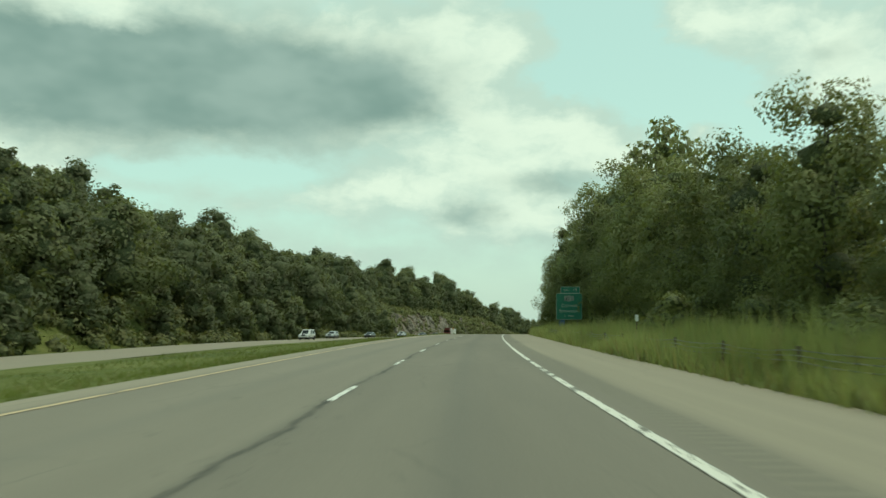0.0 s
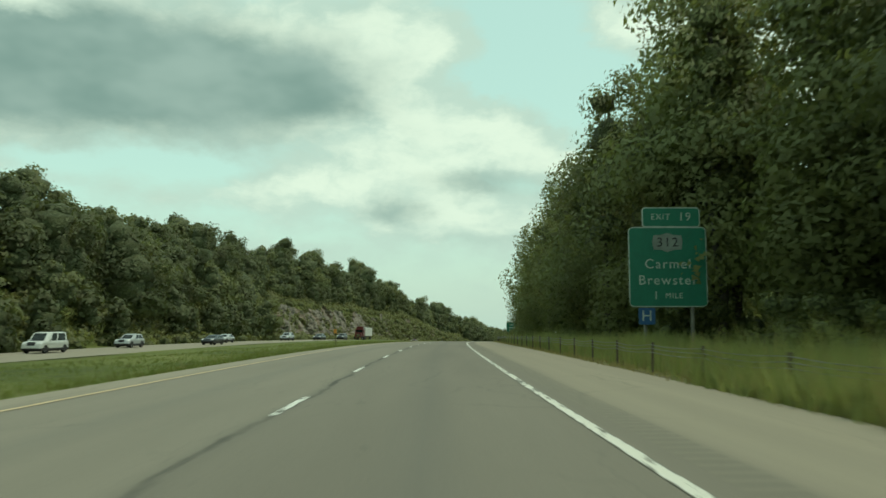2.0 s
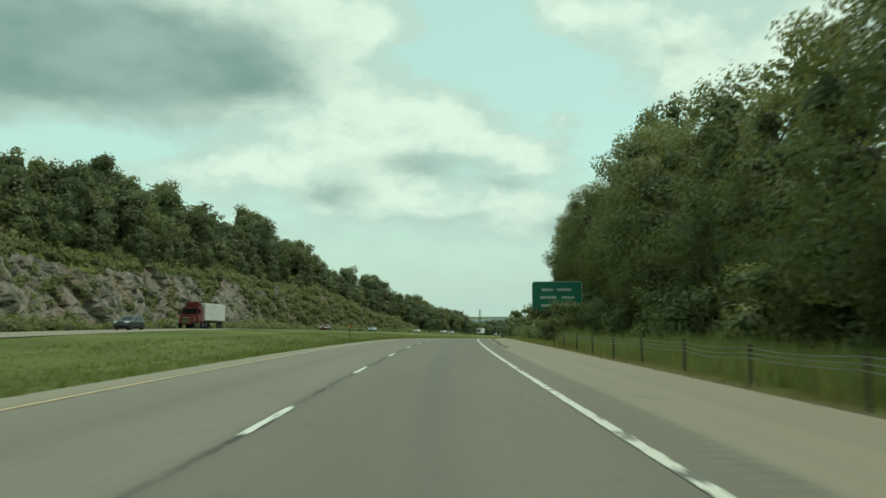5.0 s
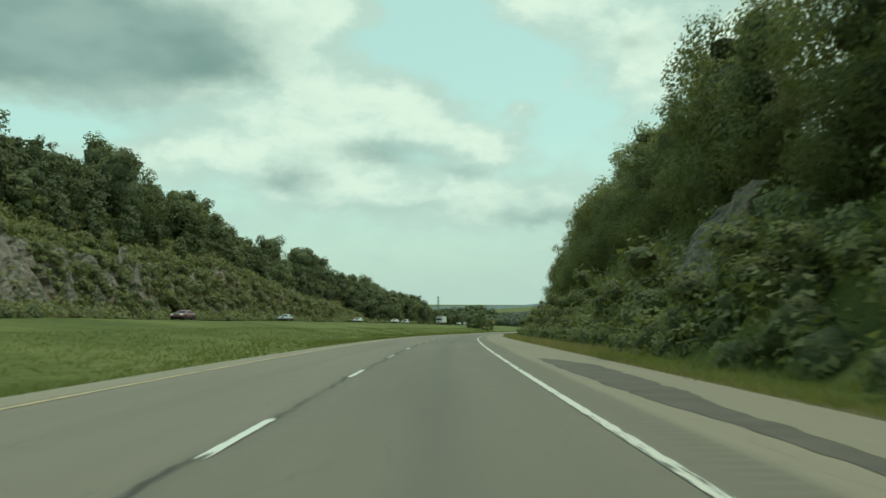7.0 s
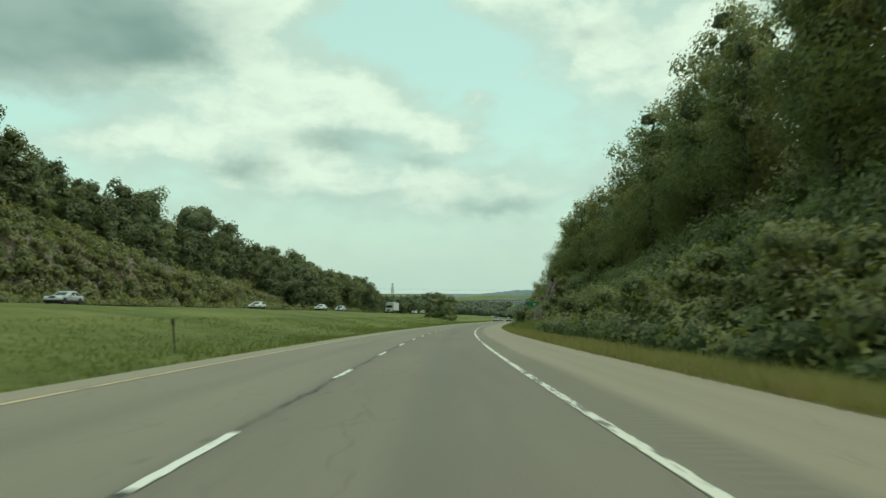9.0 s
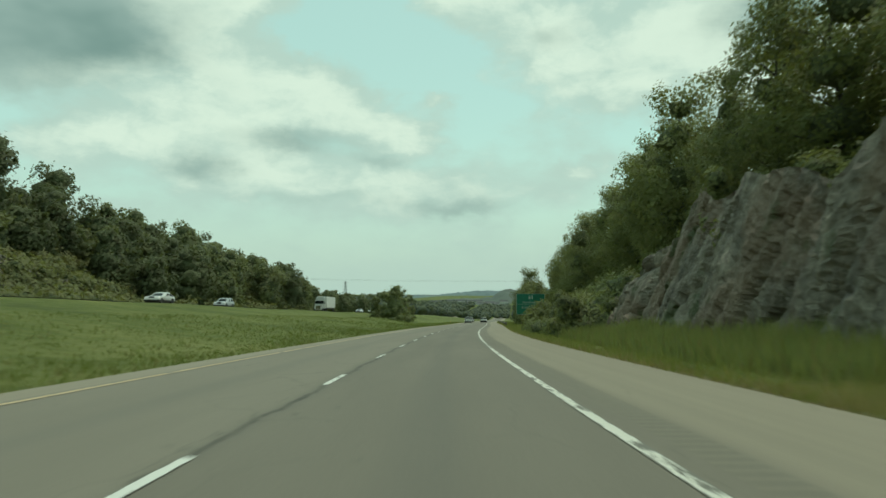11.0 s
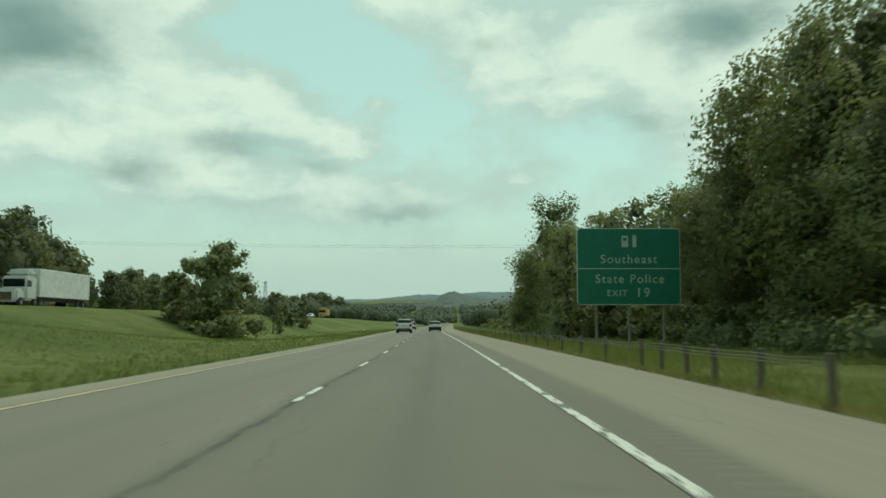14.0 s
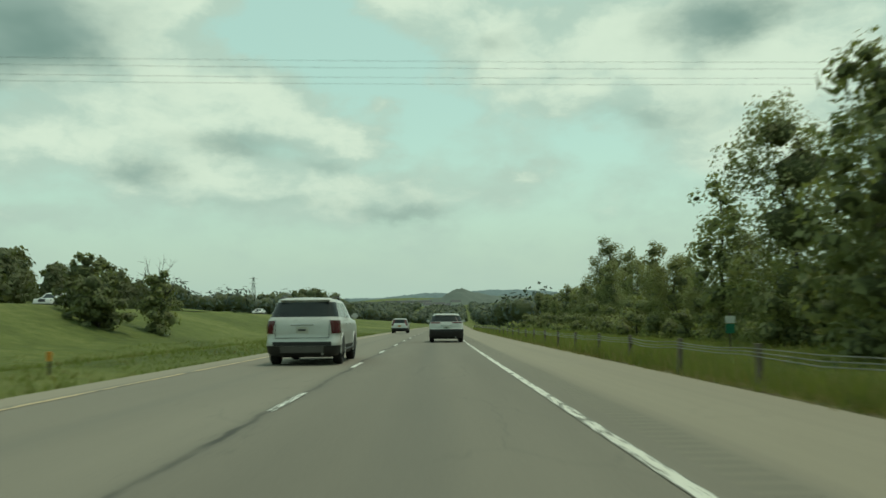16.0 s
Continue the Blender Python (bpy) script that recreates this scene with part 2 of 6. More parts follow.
def finish(n, out, col, rough=0.8, bump=None, strength=0.3, distance=0.02, metal=0.0, spec=0.5, coat=0.0):
    inputs = {"Base Color": col if isinstance(col, bpy.types.NodeSocket) else (*col, 1), "Roughness": rough, "Metallic": metal, "Specular IOR Level": spec, "Coat Weight": coat}
    if bump is not None:
        inputs["Normal"] = n.add("ShaderNodeBump", {"Height": bump, "Strength": strength, "Distance": distance}).outputs[0]
    b = n.add("ShaderNodeBsdfPrincipled", inputs)
    n.tree.links.new(b.outputs[0], out.inputs[0])
    return b


def plain(name, col, rough=0.6, metal=0.0, grain=40.0, vary=0.25, coat=0.0, spec=0.5):
    """A painted, cast or plastic surface with a little dirt and grain."""
    m, n, out = material(name)
    where = n.add("ShaderNodeTexCoord").outputs["Object"]
    a, b = n.noise(where, 1.7, 5.0), n.noise(where, grain, 3.0)
    f = n.math("ADD", n.math("MULTIPLY", a, 0.7), n.math("MULTIPLY", b, 0.3))
    lo, hi = tuple(c * (1 - vary) for c in col), tuple(min(1, c * (1 + vary)) for c in col)
    finish(n, out, n.ramp(f, [(0.3, lo), (0.7, hi)]), rough, b, 0.05, 0.005, metal, spec, coat)
    return m


def paint(name, col):
    """Car paint with road film on it."""
    m, n, out = material(name)
    where = n.add("ShaderNodeTexCoord").outputs["Object"]
    a, b = n.noise(where, 1.2, 5.0), n.noise(where, 60.0, 2.0)
    f = n.math("MULTIPLY", n.smooth(a, 0.45, 0.75), 0.35)
    c = n.mix(f, col, tuple(x * 0.7 for x in col))
    finish(n, out, c, n.math("MULTIPLY_ADD", a, 0.2, 0.2), b, 0.01, 0.001, 0.0, 0.5, 0.4)
    return m


def uv(n):
    return n.add("ShaderNodeUVMap", uv_map="plan").outputs[0]


def road_material():
    m, n, out = material("asphalt")
    where = uv(n)
    sl = n.add("ShaderNodeSeparateXYZ", [where]).outputs
    grain = n.noise(where, 28.0, 3.0, 0.7)
    patch = n.noise(n.vec("MULTIPLY", where, (0.06, 0.6, 0)), 1.0, 5.0)
    streak = n.noise(n.vec("MULTIPLY", where, (0.02, 2.2, 0)), 1.0, 4.0)
    base = n.ramp(n.math("ADD", n.math("MULTIPLY", patch, 0.55), n.math("MULTIPLY", grain, 0.45)), [(0.3, (0.150, 0.137, 0.106)), (0.7, (0.228, 0.207, 0.159))])
    # the shoulder is older and paler than the lanes
    side = n.math("MAXIMUM", n.smooth(n.math("MULTIPLY_ADD", patch, 0.5, sl[1]), 2.55, 3.0), n.smooth(sl[1], -5.6, -5.8))
    base = n.mix(n.math("MULTIPLY", side, n.math("MULTIPLY_ADD", streak, 0.55, 0.25)), base, (0.335, 0.293, 0.208))
    # oil down the middle of the lanes
    oil = n.math("ADD", n.smooth(n.math("ABSOLUTE", n.math("SUBTRACT", sl[1], -0.1)), 0.55, 0.0), n.smooth(n.math("ABSOLUTE", n.math("SUBTRACT", sl[1], -3.7)), 0.5, 0.0))
    base = n.mix(n.math("MULTIPLY", oil, n.math("MULTIPLY", streak, 0.55)), base, (0.11, 0.11, 0.095))
    # the lanes were laid at different times: the inner one is paler
    base = n.mix(n.math("MULTIPLY", n.smooth(sl[1], -1.9, -2.1), 0.22), base, (0.265, 0.240, 0.185))
    base = n.mix(n.math("MULTIPLY", n.math("MULTIPLY", n.smooth(sl[1], -2.1, -1.9), n.smooth(sl[1], 1.75, 1.65)), 0.16), base, (0.115, 0.108, 0.088))
    # the joint between the lanes, ravelled and dark
    bend = n.math("MULTIPLY_ADD", n.noise(where, 0.35, 5.0, 0.65), 0.5, -2.20)
    off = n.math("ABSOLUTE", n.math("SUBTRACT", sl[1], bend))
    worn = n.smooth(n.noise(n.vec("MULTIPLY", where, (0.3, 1.5, 0)), 1.0, 6.0, 0.7), 0.40, 0.60)
    ravel = n.noise(n.vec("MULTIPLY", where, (2.2, 5.0, 0)), 1.0, 6.0, 0.75)
    joint = n.smooth(n.math("MULTIPLY_ADD", ravel, 0.16, off), 0.16, 0.09)
    fray = n.math("MULTIPLY", n.smooth(off, 0.60, 0.05), n.smooth(ravel, 0.57, 0.66))
    base = n.mix(n.math("MULTIPLY", n.smooth(off, 0.30, 0.0), 0.22), base, (0.10, 0.098, 0.080))
    joint = n.math("MAXIMUM", n.math("MULTIPLY", joint, n.math("MULTIPLY_ADD", worn, 0.55, 0.30)), n.math("MULTIPLY", fray, n.math("MULTIPLY", worn, 0.8)))
    base = n.mix(joint, base, (0.045, 0.045, 0.038))
    # shallow ravelled scabs in the lanes
    scab = n.math("MULTIPLY", n.smooth(n.noise(n.vec("MULTIPLY", where, (0.5, 1.1, 0)), 1.0, 6.0, 0.7), 0.64, 0.69), n.smooth(sl[1], 1.6, 1.2))
    base = n.mix(n.math("MULTIPLY", scab, 0.30), base, (0.09, 0.088, 0.07))
    # the rumble strip beside the edge line
    strip = n.math("MULTIPLY", n.smooth(sl[1], 1.8, 1.9), n.smooth(sl[1], 2.56, 2.42))
    base = n.mix(n.math("MULTIPLY", strip, n.math("MULTIPLY_ADD", patch, 0.22, 0.0)), base, (0.105, 0.097, 0.076))
    groove = n.math("SINE", n.math("MULTIPLY", sl[0], 20.9))
    span = n.math("MULTIPLY", n.smooth(sl[1], 2.04, 2.08), n.smooth(sl[1], 2.48, 2.44))
    ribs = n.math("MULTIPLY", span, n.smooth(groove, 0.0, 0.5))
    base = n.mix(n.math("MULTIPLY", span, 0.22), base, (0.29, 0.265, 0.19))
    base = n.mix(n.math("MULTIPLY", ribs, 0.45), base, (0.085, 0.082, 0.065))
    # cracks
    vor = n.add("ShaderNodeTexVoronoi", {"Vector": n.vec("ADD", n.vec("MULTIPLY", where, (0.22, 0.5, 0)), n.vec("MULTIPLY", n.add("ShaderNodeTexNoise", {"Vector": where, "Scale": 1.2}).outputs["Color"], (0.3, 0.3, 0))), "Scale": 1.0}, feature="DISTANCE_TO_EDGE").outputs["Distance"]
    crack = n.math("MULTIPLY", n.smooth(vor, 0.012, 0.0), n.smooth(patch, 0.45, 0.6))
    base = n.mix(n.math("MULTIPLY", crack, 0.22), base, (0.06, 0.06, 0.05))
    height = n.math("SUBTRACT", n.math("SUBTRACT", n.math("MULTIPLY", grain, 0.5), n.math("MULTIPLY", ribs, 2.0)), n.math("MULTIPLY", joint, worn))
    finish(n, out, base, 0.85, height, 0.25, 0.01, 0.0, 0.35)
    return m


def line_material(name, col, middle, half, worn):
    """Road paint, chipped along its edges and rubbed through to the asphalt in places."""
    m, n, out = material(name)
    where = uv(n)
    off = n.math("DIVIDE", n.math("ABSOLUTE", n.math("SUBTRACT", n.add("ShaderNodeSeparateXYZ", [where]).outputs[1], middle)), half)
    wear = n.noise(n.vec("MULTIPLY", where, (2.2, 14.0, 0)), 1.0, 6.0, 0.75)
    chips = n.noise(n.vec("MULTIPLY", where, (3.0, 6.0, 0)), 1.0, 5.0, 0.7)
    long = n.noise(n.vec("MULTIPLY", where, (0.07, 0.3, 0)), 1.0, 3.0)
    torn = n.noise(n.vec("MULTIPLY", where, (0.9, 2.5, 0)), 1.0, 4.0, 0.7)
    gone = n.smooth(n.math("ADD", wear, n.math("MULTIPLY", long, 0.5)), 0.89 - worn, 0.94 - worn)
    gone = n.math("MAXIMUM", gone, n.smooth(n.math("MULTIPLY_ADD", long, 0.2, torn), 0.72 - worn * 0.6, 0.74 - worn * 0.6))
    gone = n.math("MAXIMUM", gone, n.smooth(n.math("MULTIPLY_ADD", n.math("POWER", off, 2.0), 0.28 + worn, chips), 0.71, 0.76))
    grain = n.noise(where, 40.0, 3.0)
    c = n.mix(n.math("MULTIPLY", grain, 0.4), col, tuple(v * 0.75 for v in col))
    finish(n, out, n.mix(gone, c, (0.15, 0.145, 0.115)), 0.7, n.math("SUBTRACT", grain, gone), 0.2, 0.004)
    return m


def ground_material():
    m, n, out = material("grass")
    where = uv(n)
    a = n.noise(where, 0.07, 5.0)
    b = n.noise(where, 0.9, 5.0, 0.65)
    c = n.noise(where, 14.0, 3.0, 0.7)
    f = n.math("ADD", n.math("MULTIPLY", a, 0.45), n.math("ADD", n.math("MULTIPLY", b, 0.3), n.math("MULTIPLY", c, 0.3)))
    col = n.ramp(f, [(0.40, (0.054, 0.072, 0.021)), (0.52, (0.108, 0.132, 0.031)), (0.63, (0.188, 0.198, 0.064))])
    off = n.add("ShaderNodeSeparateXYZ", [where]).outputs[1]
    dirt = n.math("MULTIPLY", n.smooth(n.math("MULTIPLY_ADD", b, 0.9, off), 6.1, 5.5), n.smooth(off, 4.0, 4.5))
    soil = n.ramp(c, [(0.3, (0.10, 0.08, 0.052)), (0.7, (0.23, 0.19, 0.125))])
    col = n.mix(n.math("MULTIPLY", dirt, 0.85), col, soil)
    finish(n, out, col, 0.9, n.math("ADD", c, b), 0.6, 0.12, 0.0, 0.2)
    return m


def leaf_material(name, dark, light, back=0.3, mottle=False):
    m, n, out = material(name)
    geo = n.add("ShaderNodeNewGeometry").outputs["Random Per Island"]
    own = n.add("ShaderNodeObjectInfo").outputs["Random"]
    where = n.add("ShaderNodeTexCoord").outputs["Object"]
    patch = n.noise(where, 0.35, 3.0)
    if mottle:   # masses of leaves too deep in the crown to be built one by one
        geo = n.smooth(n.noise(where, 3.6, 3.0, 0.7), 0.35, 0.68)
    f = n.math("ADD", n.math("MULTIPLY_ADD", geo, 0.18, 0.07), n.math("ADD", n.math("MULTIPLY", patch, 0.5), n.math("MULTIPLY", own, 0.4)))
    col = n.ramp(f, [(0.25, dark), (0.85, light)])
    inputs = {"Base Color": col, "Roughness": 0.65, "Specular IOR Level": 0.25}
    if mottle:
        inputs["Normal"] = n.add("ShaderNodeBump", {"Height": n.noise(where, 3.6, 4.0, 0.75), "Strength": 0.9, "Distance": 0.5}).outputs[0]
    b = n.add("ShaderNodeBsdfPrincipled", inputs)
    t = n.add("ShaderNodeBsdfTranslucent", {"Color": n.mix(1.0, col, (1.15, 1.2, 0.68), "MULTIPLY")})
    s = n.add("ShaderNodeMixShader", [back, b.outputs[0], t.outputs[0]])
    n.tree.links.new(s.outputs[0], out.inputs[0])
    return m


def bark_material():
    m, n, out = material("bark")
    where = n.add("ShaderNodeTexCoord").outputs["Object"]
    a = n.noise(n.vec("MULTIPLY", where, (6, 6, 0.8)), 1.0, 5.0, 0.7)
    finish(n, out, n.ramp(a, [(0.3, (0.045, 0.038, 0.03)), (0.7, (0.14, 0.125, 0.10))]), 0.9, a, 0.6, 0.03)
    return m


def rock_material():
    m, n, out = material("rock")
    where = n.add("ShaderNodeTexCoord").outputs["Object"]
    a = n.noise(where, 0.16, 5.0)
    b = n.noise(n.vec("MULTIPLY", where, (0.7, 0.7, 0.22)), 1.0, 6.0, 0.65)
    c = n.noise(where, 3.0, 5.0, 0.7)
    col = n.ramp(n.math("ADD", n.math("MULTIPLY", b, 0.6), n.math("MULTIPLY", c, 0.4)), [(0.32, (0.055, 0.048, 0.038)), (0.5, (0.175, 0.150, 0.115)), (0.68, (0.37, 0.325, 0.255))])
    col = n.mix(n.math("MULTIPLY", n.smooth(a, 0.5, 0.62), 0.6), col, (0.20, 0.13, 0.085))
    moss = n.smooth(n.noise(where, 0.45, 4.0), 0.56, 0.66)
    col = n.mix(n.math("MULTIPLY", moss, 0.8), col, (0.05, 0.07, 0.02))
    finish(n, out, col, 0.85, n.math("ADD", b, c), 0.8, 0.25)
    return m


def glass_material():
    m, n, out = material("tinted_glass")
    where = n.add("ShaderNodeTexCoord").outputs["Object"]
    a = n.noise(where, 2.0, 4.0)
    finish(n, out, n.ramp(a, [(0.3, (0.008, 0.01, 0.01)), (0.7, (0.016, 0.02, 0.019))]), 0.08, None, spec=0.35)
    return m


ASPHALT = road_material()
EDGE_LINE = line_material("white_edge_paint", (0.68, 0.675, 0.58), 1.725, 0.0775, 0.09)
DASH_LINE = line_material("white_dash_paint", (0.72, 0.73, 0.66), -1.95, 0.06, 0.06)
YELLOW_LINE = line_material("yellow_road_paint", (0.54, 0.41, 0.235), -5.52, 0.065, 0.03)
GROUND, BARK, ROCK, GLASS = ground_material(), bark_material(), rock_material(), glass_material()
LEAF = leaf_material("leaves", (0.118, 0.134, 0.063), (0.242, 0.260, 0.118), 0.4)
LEAF_PALE = leaf_material("pale_leaves", (0.110, 0.128, 0.050), (0.235, 0.245, 0.098), 0.38)
# hearts of the clumps: the crown's inner shade is painted as a darker green
CORE = leaf_material("inner_leaves_shaded", (0.075, 0.088, 0.040), (0.165, 0.185, 0.080), 0.0, True)
BLADE = leaf_material("grass_blades", (0.118, 0.152, 0.038), (0.275, 0.290, 0.098), 0.45)
WEED = leaf_material("tall_weed_leaves", (0.155, 0.188, 0.073), (0.35, 0.37, 0.165), 0.5)
WOOD_LEAF = leaf_material("woodland_leaves", (0.080, 0.094, 0.046), (0.160, 0.178, 0.084), 0.35)
SCRUB = leaf_material("scrub_leaves", (0.110, 0.122, 0.052), (0.240, 0.242, 0.110), 0.4)
DRY = leaf_material("dry_grass", (0.20, 0.17, 0.08), (0.36, 0.30, 0.15), 0.4)
BODY_WHITE = paint("white_car_paint", (0.52, 0.53, 0.49))
BODY_SILVER = paint("silver_car_paint", (0.36, 0.38, 0.38))
BODY_DARK = paint("dark_car_paint", (0.02, 0.024, 0.03))
BODY_RED = paint("red_car_paint", (0.17, 0.028, 0.028))
TRIM = plain("black_plastic", (0.018, 0.018, 0.018), 0.6)
RUBBER = plain("tyre_rubber", (0.014, 0.014, 0.014), 0.85)
ALLOY = plain("alloy", (0.42, 0.43, 0.43), 0.35, 0.8)
RED_LENS = plain("red_lens", (0.085, 0.010, 0.012), 0.15, 0.0, 60, 0.3, 0.5)
CLEAR_LENS = plain("clear_lens", (0.6, 0.6, 0.58), 0.12, 0.0, 60, 0.1, 0.5)
SKID = plain("dull_grey_plastic", (0.085, 0.085, 0.08), 0.5)
CHROME = plain("chrome", (0.6, 0.6, 0.6), 0.15, 1.0, 60, 0.05)
PLATE = plain("plate", (0.5, 0.5, 0.42), 0.5)
PLATE_GOLD = plain("gold_plate", (0.55, 0.24, 0.03), 0.5)
STEEL = plain("galvanised_steel", (0.24, 0.245, 0.225), 0.55, 0.6, 25, 0.3)
POST = plain("dull_sign_post", (0.20, 0.19, 0.155), 0.7, 0.3, 20, 0.35)
RUST = plain("weathered_steel", (0.11, 0.085, 0.06), 0.8, 0.2, 25, 0.4)
SIGN_GREEN = plain("sign_green", (0.008, 0.155, 0.095), 0.5, 0.0, 12, 0.18)
SIGN_WHITE = plain("sign_white", (0.43, 0.48, 0.43), 0.5)
SIGN_BLUE = plain("sign_blue", (0.02, 0.09, 0.22), 0.5)
SIGN_BLACK = plain("sign_black", (0.02, 0.02, 0.02), 0.5)
ORANGE = plain("orange_reflector", (0.75, 0.28, 0.04), 0.5)
DULL_YELLOW = plain("dull_yellow_paint", (0.42, 0.27, 0.07), 0.6)
WHITE_PLASTIC = plain("white_plastic", (0.6, 0.6, 0.56), 0.5)
HOUSE_WALL = plain("pale_cladding", (0.5, 0.5, 0.47), 0.8)
ROOF = plain("grey_shingle", (0.10, 0.10, 0.10), 0.9)
CABLE = plain("cable", (0.05, 0.055, 0.055), 0.6)


# ---------------------------------------------------------------- meshes
def mesh_of(name, verts, faces, mats, index=None, uvs=None, smooth=False):
    me = bpy.data.meshes.new(name)
    me.from_pydata(np.asarray(verts).tolist() if not isinstance(verts, list) else verts, [], faces if isinstance(faces, list) else np.asarray(faces).tolist())
    for m in (mats if isinstance(mats, (list, tuple)) else [mats]):
        me.materials.append(m)
    if index is not None:
        me.polygons.foreach_set("material_index", np.asarray(index, np.int32))
    if uvs is not None:
        layer = me.uv_layers.new(name="plan")
        vi = np.zeros(len(me.loops), np.int32)
        me.loops.foreach_get("vertex_index", vi)
        layer.data.foreach_set("uv", np.asarray(uvs, np.float32)[vi].ravel())
    if smooth:
        me.polygons.foreach_set("use_smooth", np.ones(len(me.polygons), bool))
    me.update()
    return me


def triangles(name, verts, faces, mats, index=None, normals=None):
    """A mesh of many triangles, made quickly."""
    me = bpy.data.meshes.new(name)
    n = len(faces)
    me.vertices.add(len(verts))
    me.vertices.foreach_set("co", np.asarray(verts, np.float32).ravel())
    me.loops.add(3 * n)
    me.loops.foreach_set("vertex_index", np.asarray(faces, np.int32).ravel())
    me.polygons.add(n)
    me.polygons.foreach_set("loop_start", np.arange(0, 3 * n, 3, dtype=np.int32))
    for m in mats:
        me.materials.append(m)
    if index is not None:
        me.polygons.foreach_set("material_index", np.asarray(index, np.int32))
        me.polygons.foreach_set("use_smooth", np.asarray(index) > 0)
    me.update(calc_edges=True)
    if normals is not None:
        layer = me.attributes.new("custom_normal", "FLOAT_VECTOR", "POINT")
        layer.data.foreach_set("vector", np.asarray(normals, np.float32).ravel())
        me.polygons.foreach_set("use_smooth", np.ones(n, bool))
    return me


def part(name, me, parent, label=""):
    """One mesh as an object under a thing or a part. me: a mesh, or a bmesh and its material in a pair."""
    if isinstance(me, tuple):
        bm, mat = me
        me = bpy.data.meshes.new(name)
        bm.to_mesh(me)
        bm.free()
        me.materials.append(mat)
    ob = new(name, me)
    ob.parent = parent
    if label:
        tagged(ob, label)
    return ob


def thing(name, label, category, m=None, group="", kind=""):
    ob = new(name)
    ob.empty_display_size = 0.3
    if m is not None:
        ob.matrix_basis = m
    return tagged(ob, label, category, group, kind)


def box(sx, sy, sz, x=0.0, y=0.0, z=0.0, bevel=0.0, segments=1):
    """A bmesh box centred in x and y, standing on z."""
    bm = bmesh.new()
    bmesh.ops.create_cube(bm, size=1.0, matrix=Matrix.Translation((x, y, z + sz / 2)) @ Matrix.Diagonal((sx, sy, sz, 1)))
    if bevel:
        bmesh.ops.bevel(bm, geom=bm.edges[:], offset=bevel, segments=segments, affect="EDGES")
    return bm


def tube(a, b, r0, r1=None, sides=8):
    bm = bmesh.new()
    a, b = Vector(a), Vector(b)
    turn = (b - a).to_track_quat("Z", "Y").to_matrix().to_4x4()
    bmesh.ops.create_cone(bm, cap_ends=True, segments=sides, radius1=r0, radius2=r0 if r1 is None else r1, depth=(b - a).length, matrix=Matrix.Translation((a + b) / 2) @ turn)
    return bm


def ribbon(name, s, ls, zs, mat):
    """A strip of the setting that follows the road: a grid over the given s and l."""
    s, ls = np.asarray(s, float), np.asarray(ls, float)
    S, L = np.meshgrid(s, ls, indexing="ij")
    Z = zs(S, L) if callable(zs) else np.full(S.shape, zs)
    v = road(S.ravel(), L.ravel(), Z.ravel())
    n, k = len(s), len(ls)
    i = (np.arange(n - 1)[:, None] * k + np.arange(k - 1)[None]).ravel()
    f = np.stack([i, i + 1, i + k + 1, i + k], 1)
    return mesh_of(name, v, f, mat, uvs=np.stack([S.ravel(), L.ravel()], 1), smooth=True)


# ---------------------------------------------------------------- ground and roads
def build_ground():
    s = np.unique(np.concatenate([np.arange(-300, -30, 15), np.arange(-30, 760, 3.0), np.arange(760, 1500, 20), np.arange(1500, 2560, 60)]))
    l = np.unique(np.concatenate([[-600, -450, -350, -270, -210, -170, -140, -120], np.arange(-108, -44, 2.0), np.arange(-44, -30, 3.0), [-43, -31], np.arange(-30, -7, 1.5), [-6.6, -6.3, -5.9, 4.6, 5.0, 5.5], np.arange(6, 30, 1.5), np.arange(30, 60, 4.0), [70, 85, 100, 120, 145, 180, 230, 300, 380, 450]]))
    S, L = np.meshgrid(s, l, indexing="ij")
    Z = ground_z(S.ravel(), L.ravel())
    v = road(S.ravel(), L.ravel(), Z)
    n, k = S.shape
    i = (np.arange(n - 1)[:, None] * k + np.arange(k - 1)[None]).ravel()
    f = np.stack([i, i + 1, i + k + 1, i + k], 1).tolist()
    # the valley floor out to the horizon, in the same sheet
    a = np.linspace(0, 2 * np.pi, 49)[:-1]
    base = len(v)
    rim = np.stack([4700 * np.cos(a) + 150, 4700 * np.sin(a) + 500, np.full(48, -82.0)], 1)
    v = np.vstack([v, rim, [[150, 500, -82]]])
    f += [[base + j, base + (j + 1) % 48, base + 48] for j in range(48)]
    plan = np.vstack([np.stack([S.ravel(), L.ravel()], 1), rim[:, :2], [[150, 500]]])
    tagged(new("ground", mesh_of("ground", v, f, GROUND, uvs=plan, smooth=True)), "rough green roadside grass and wooded hillsides", "ground", kind="structure")


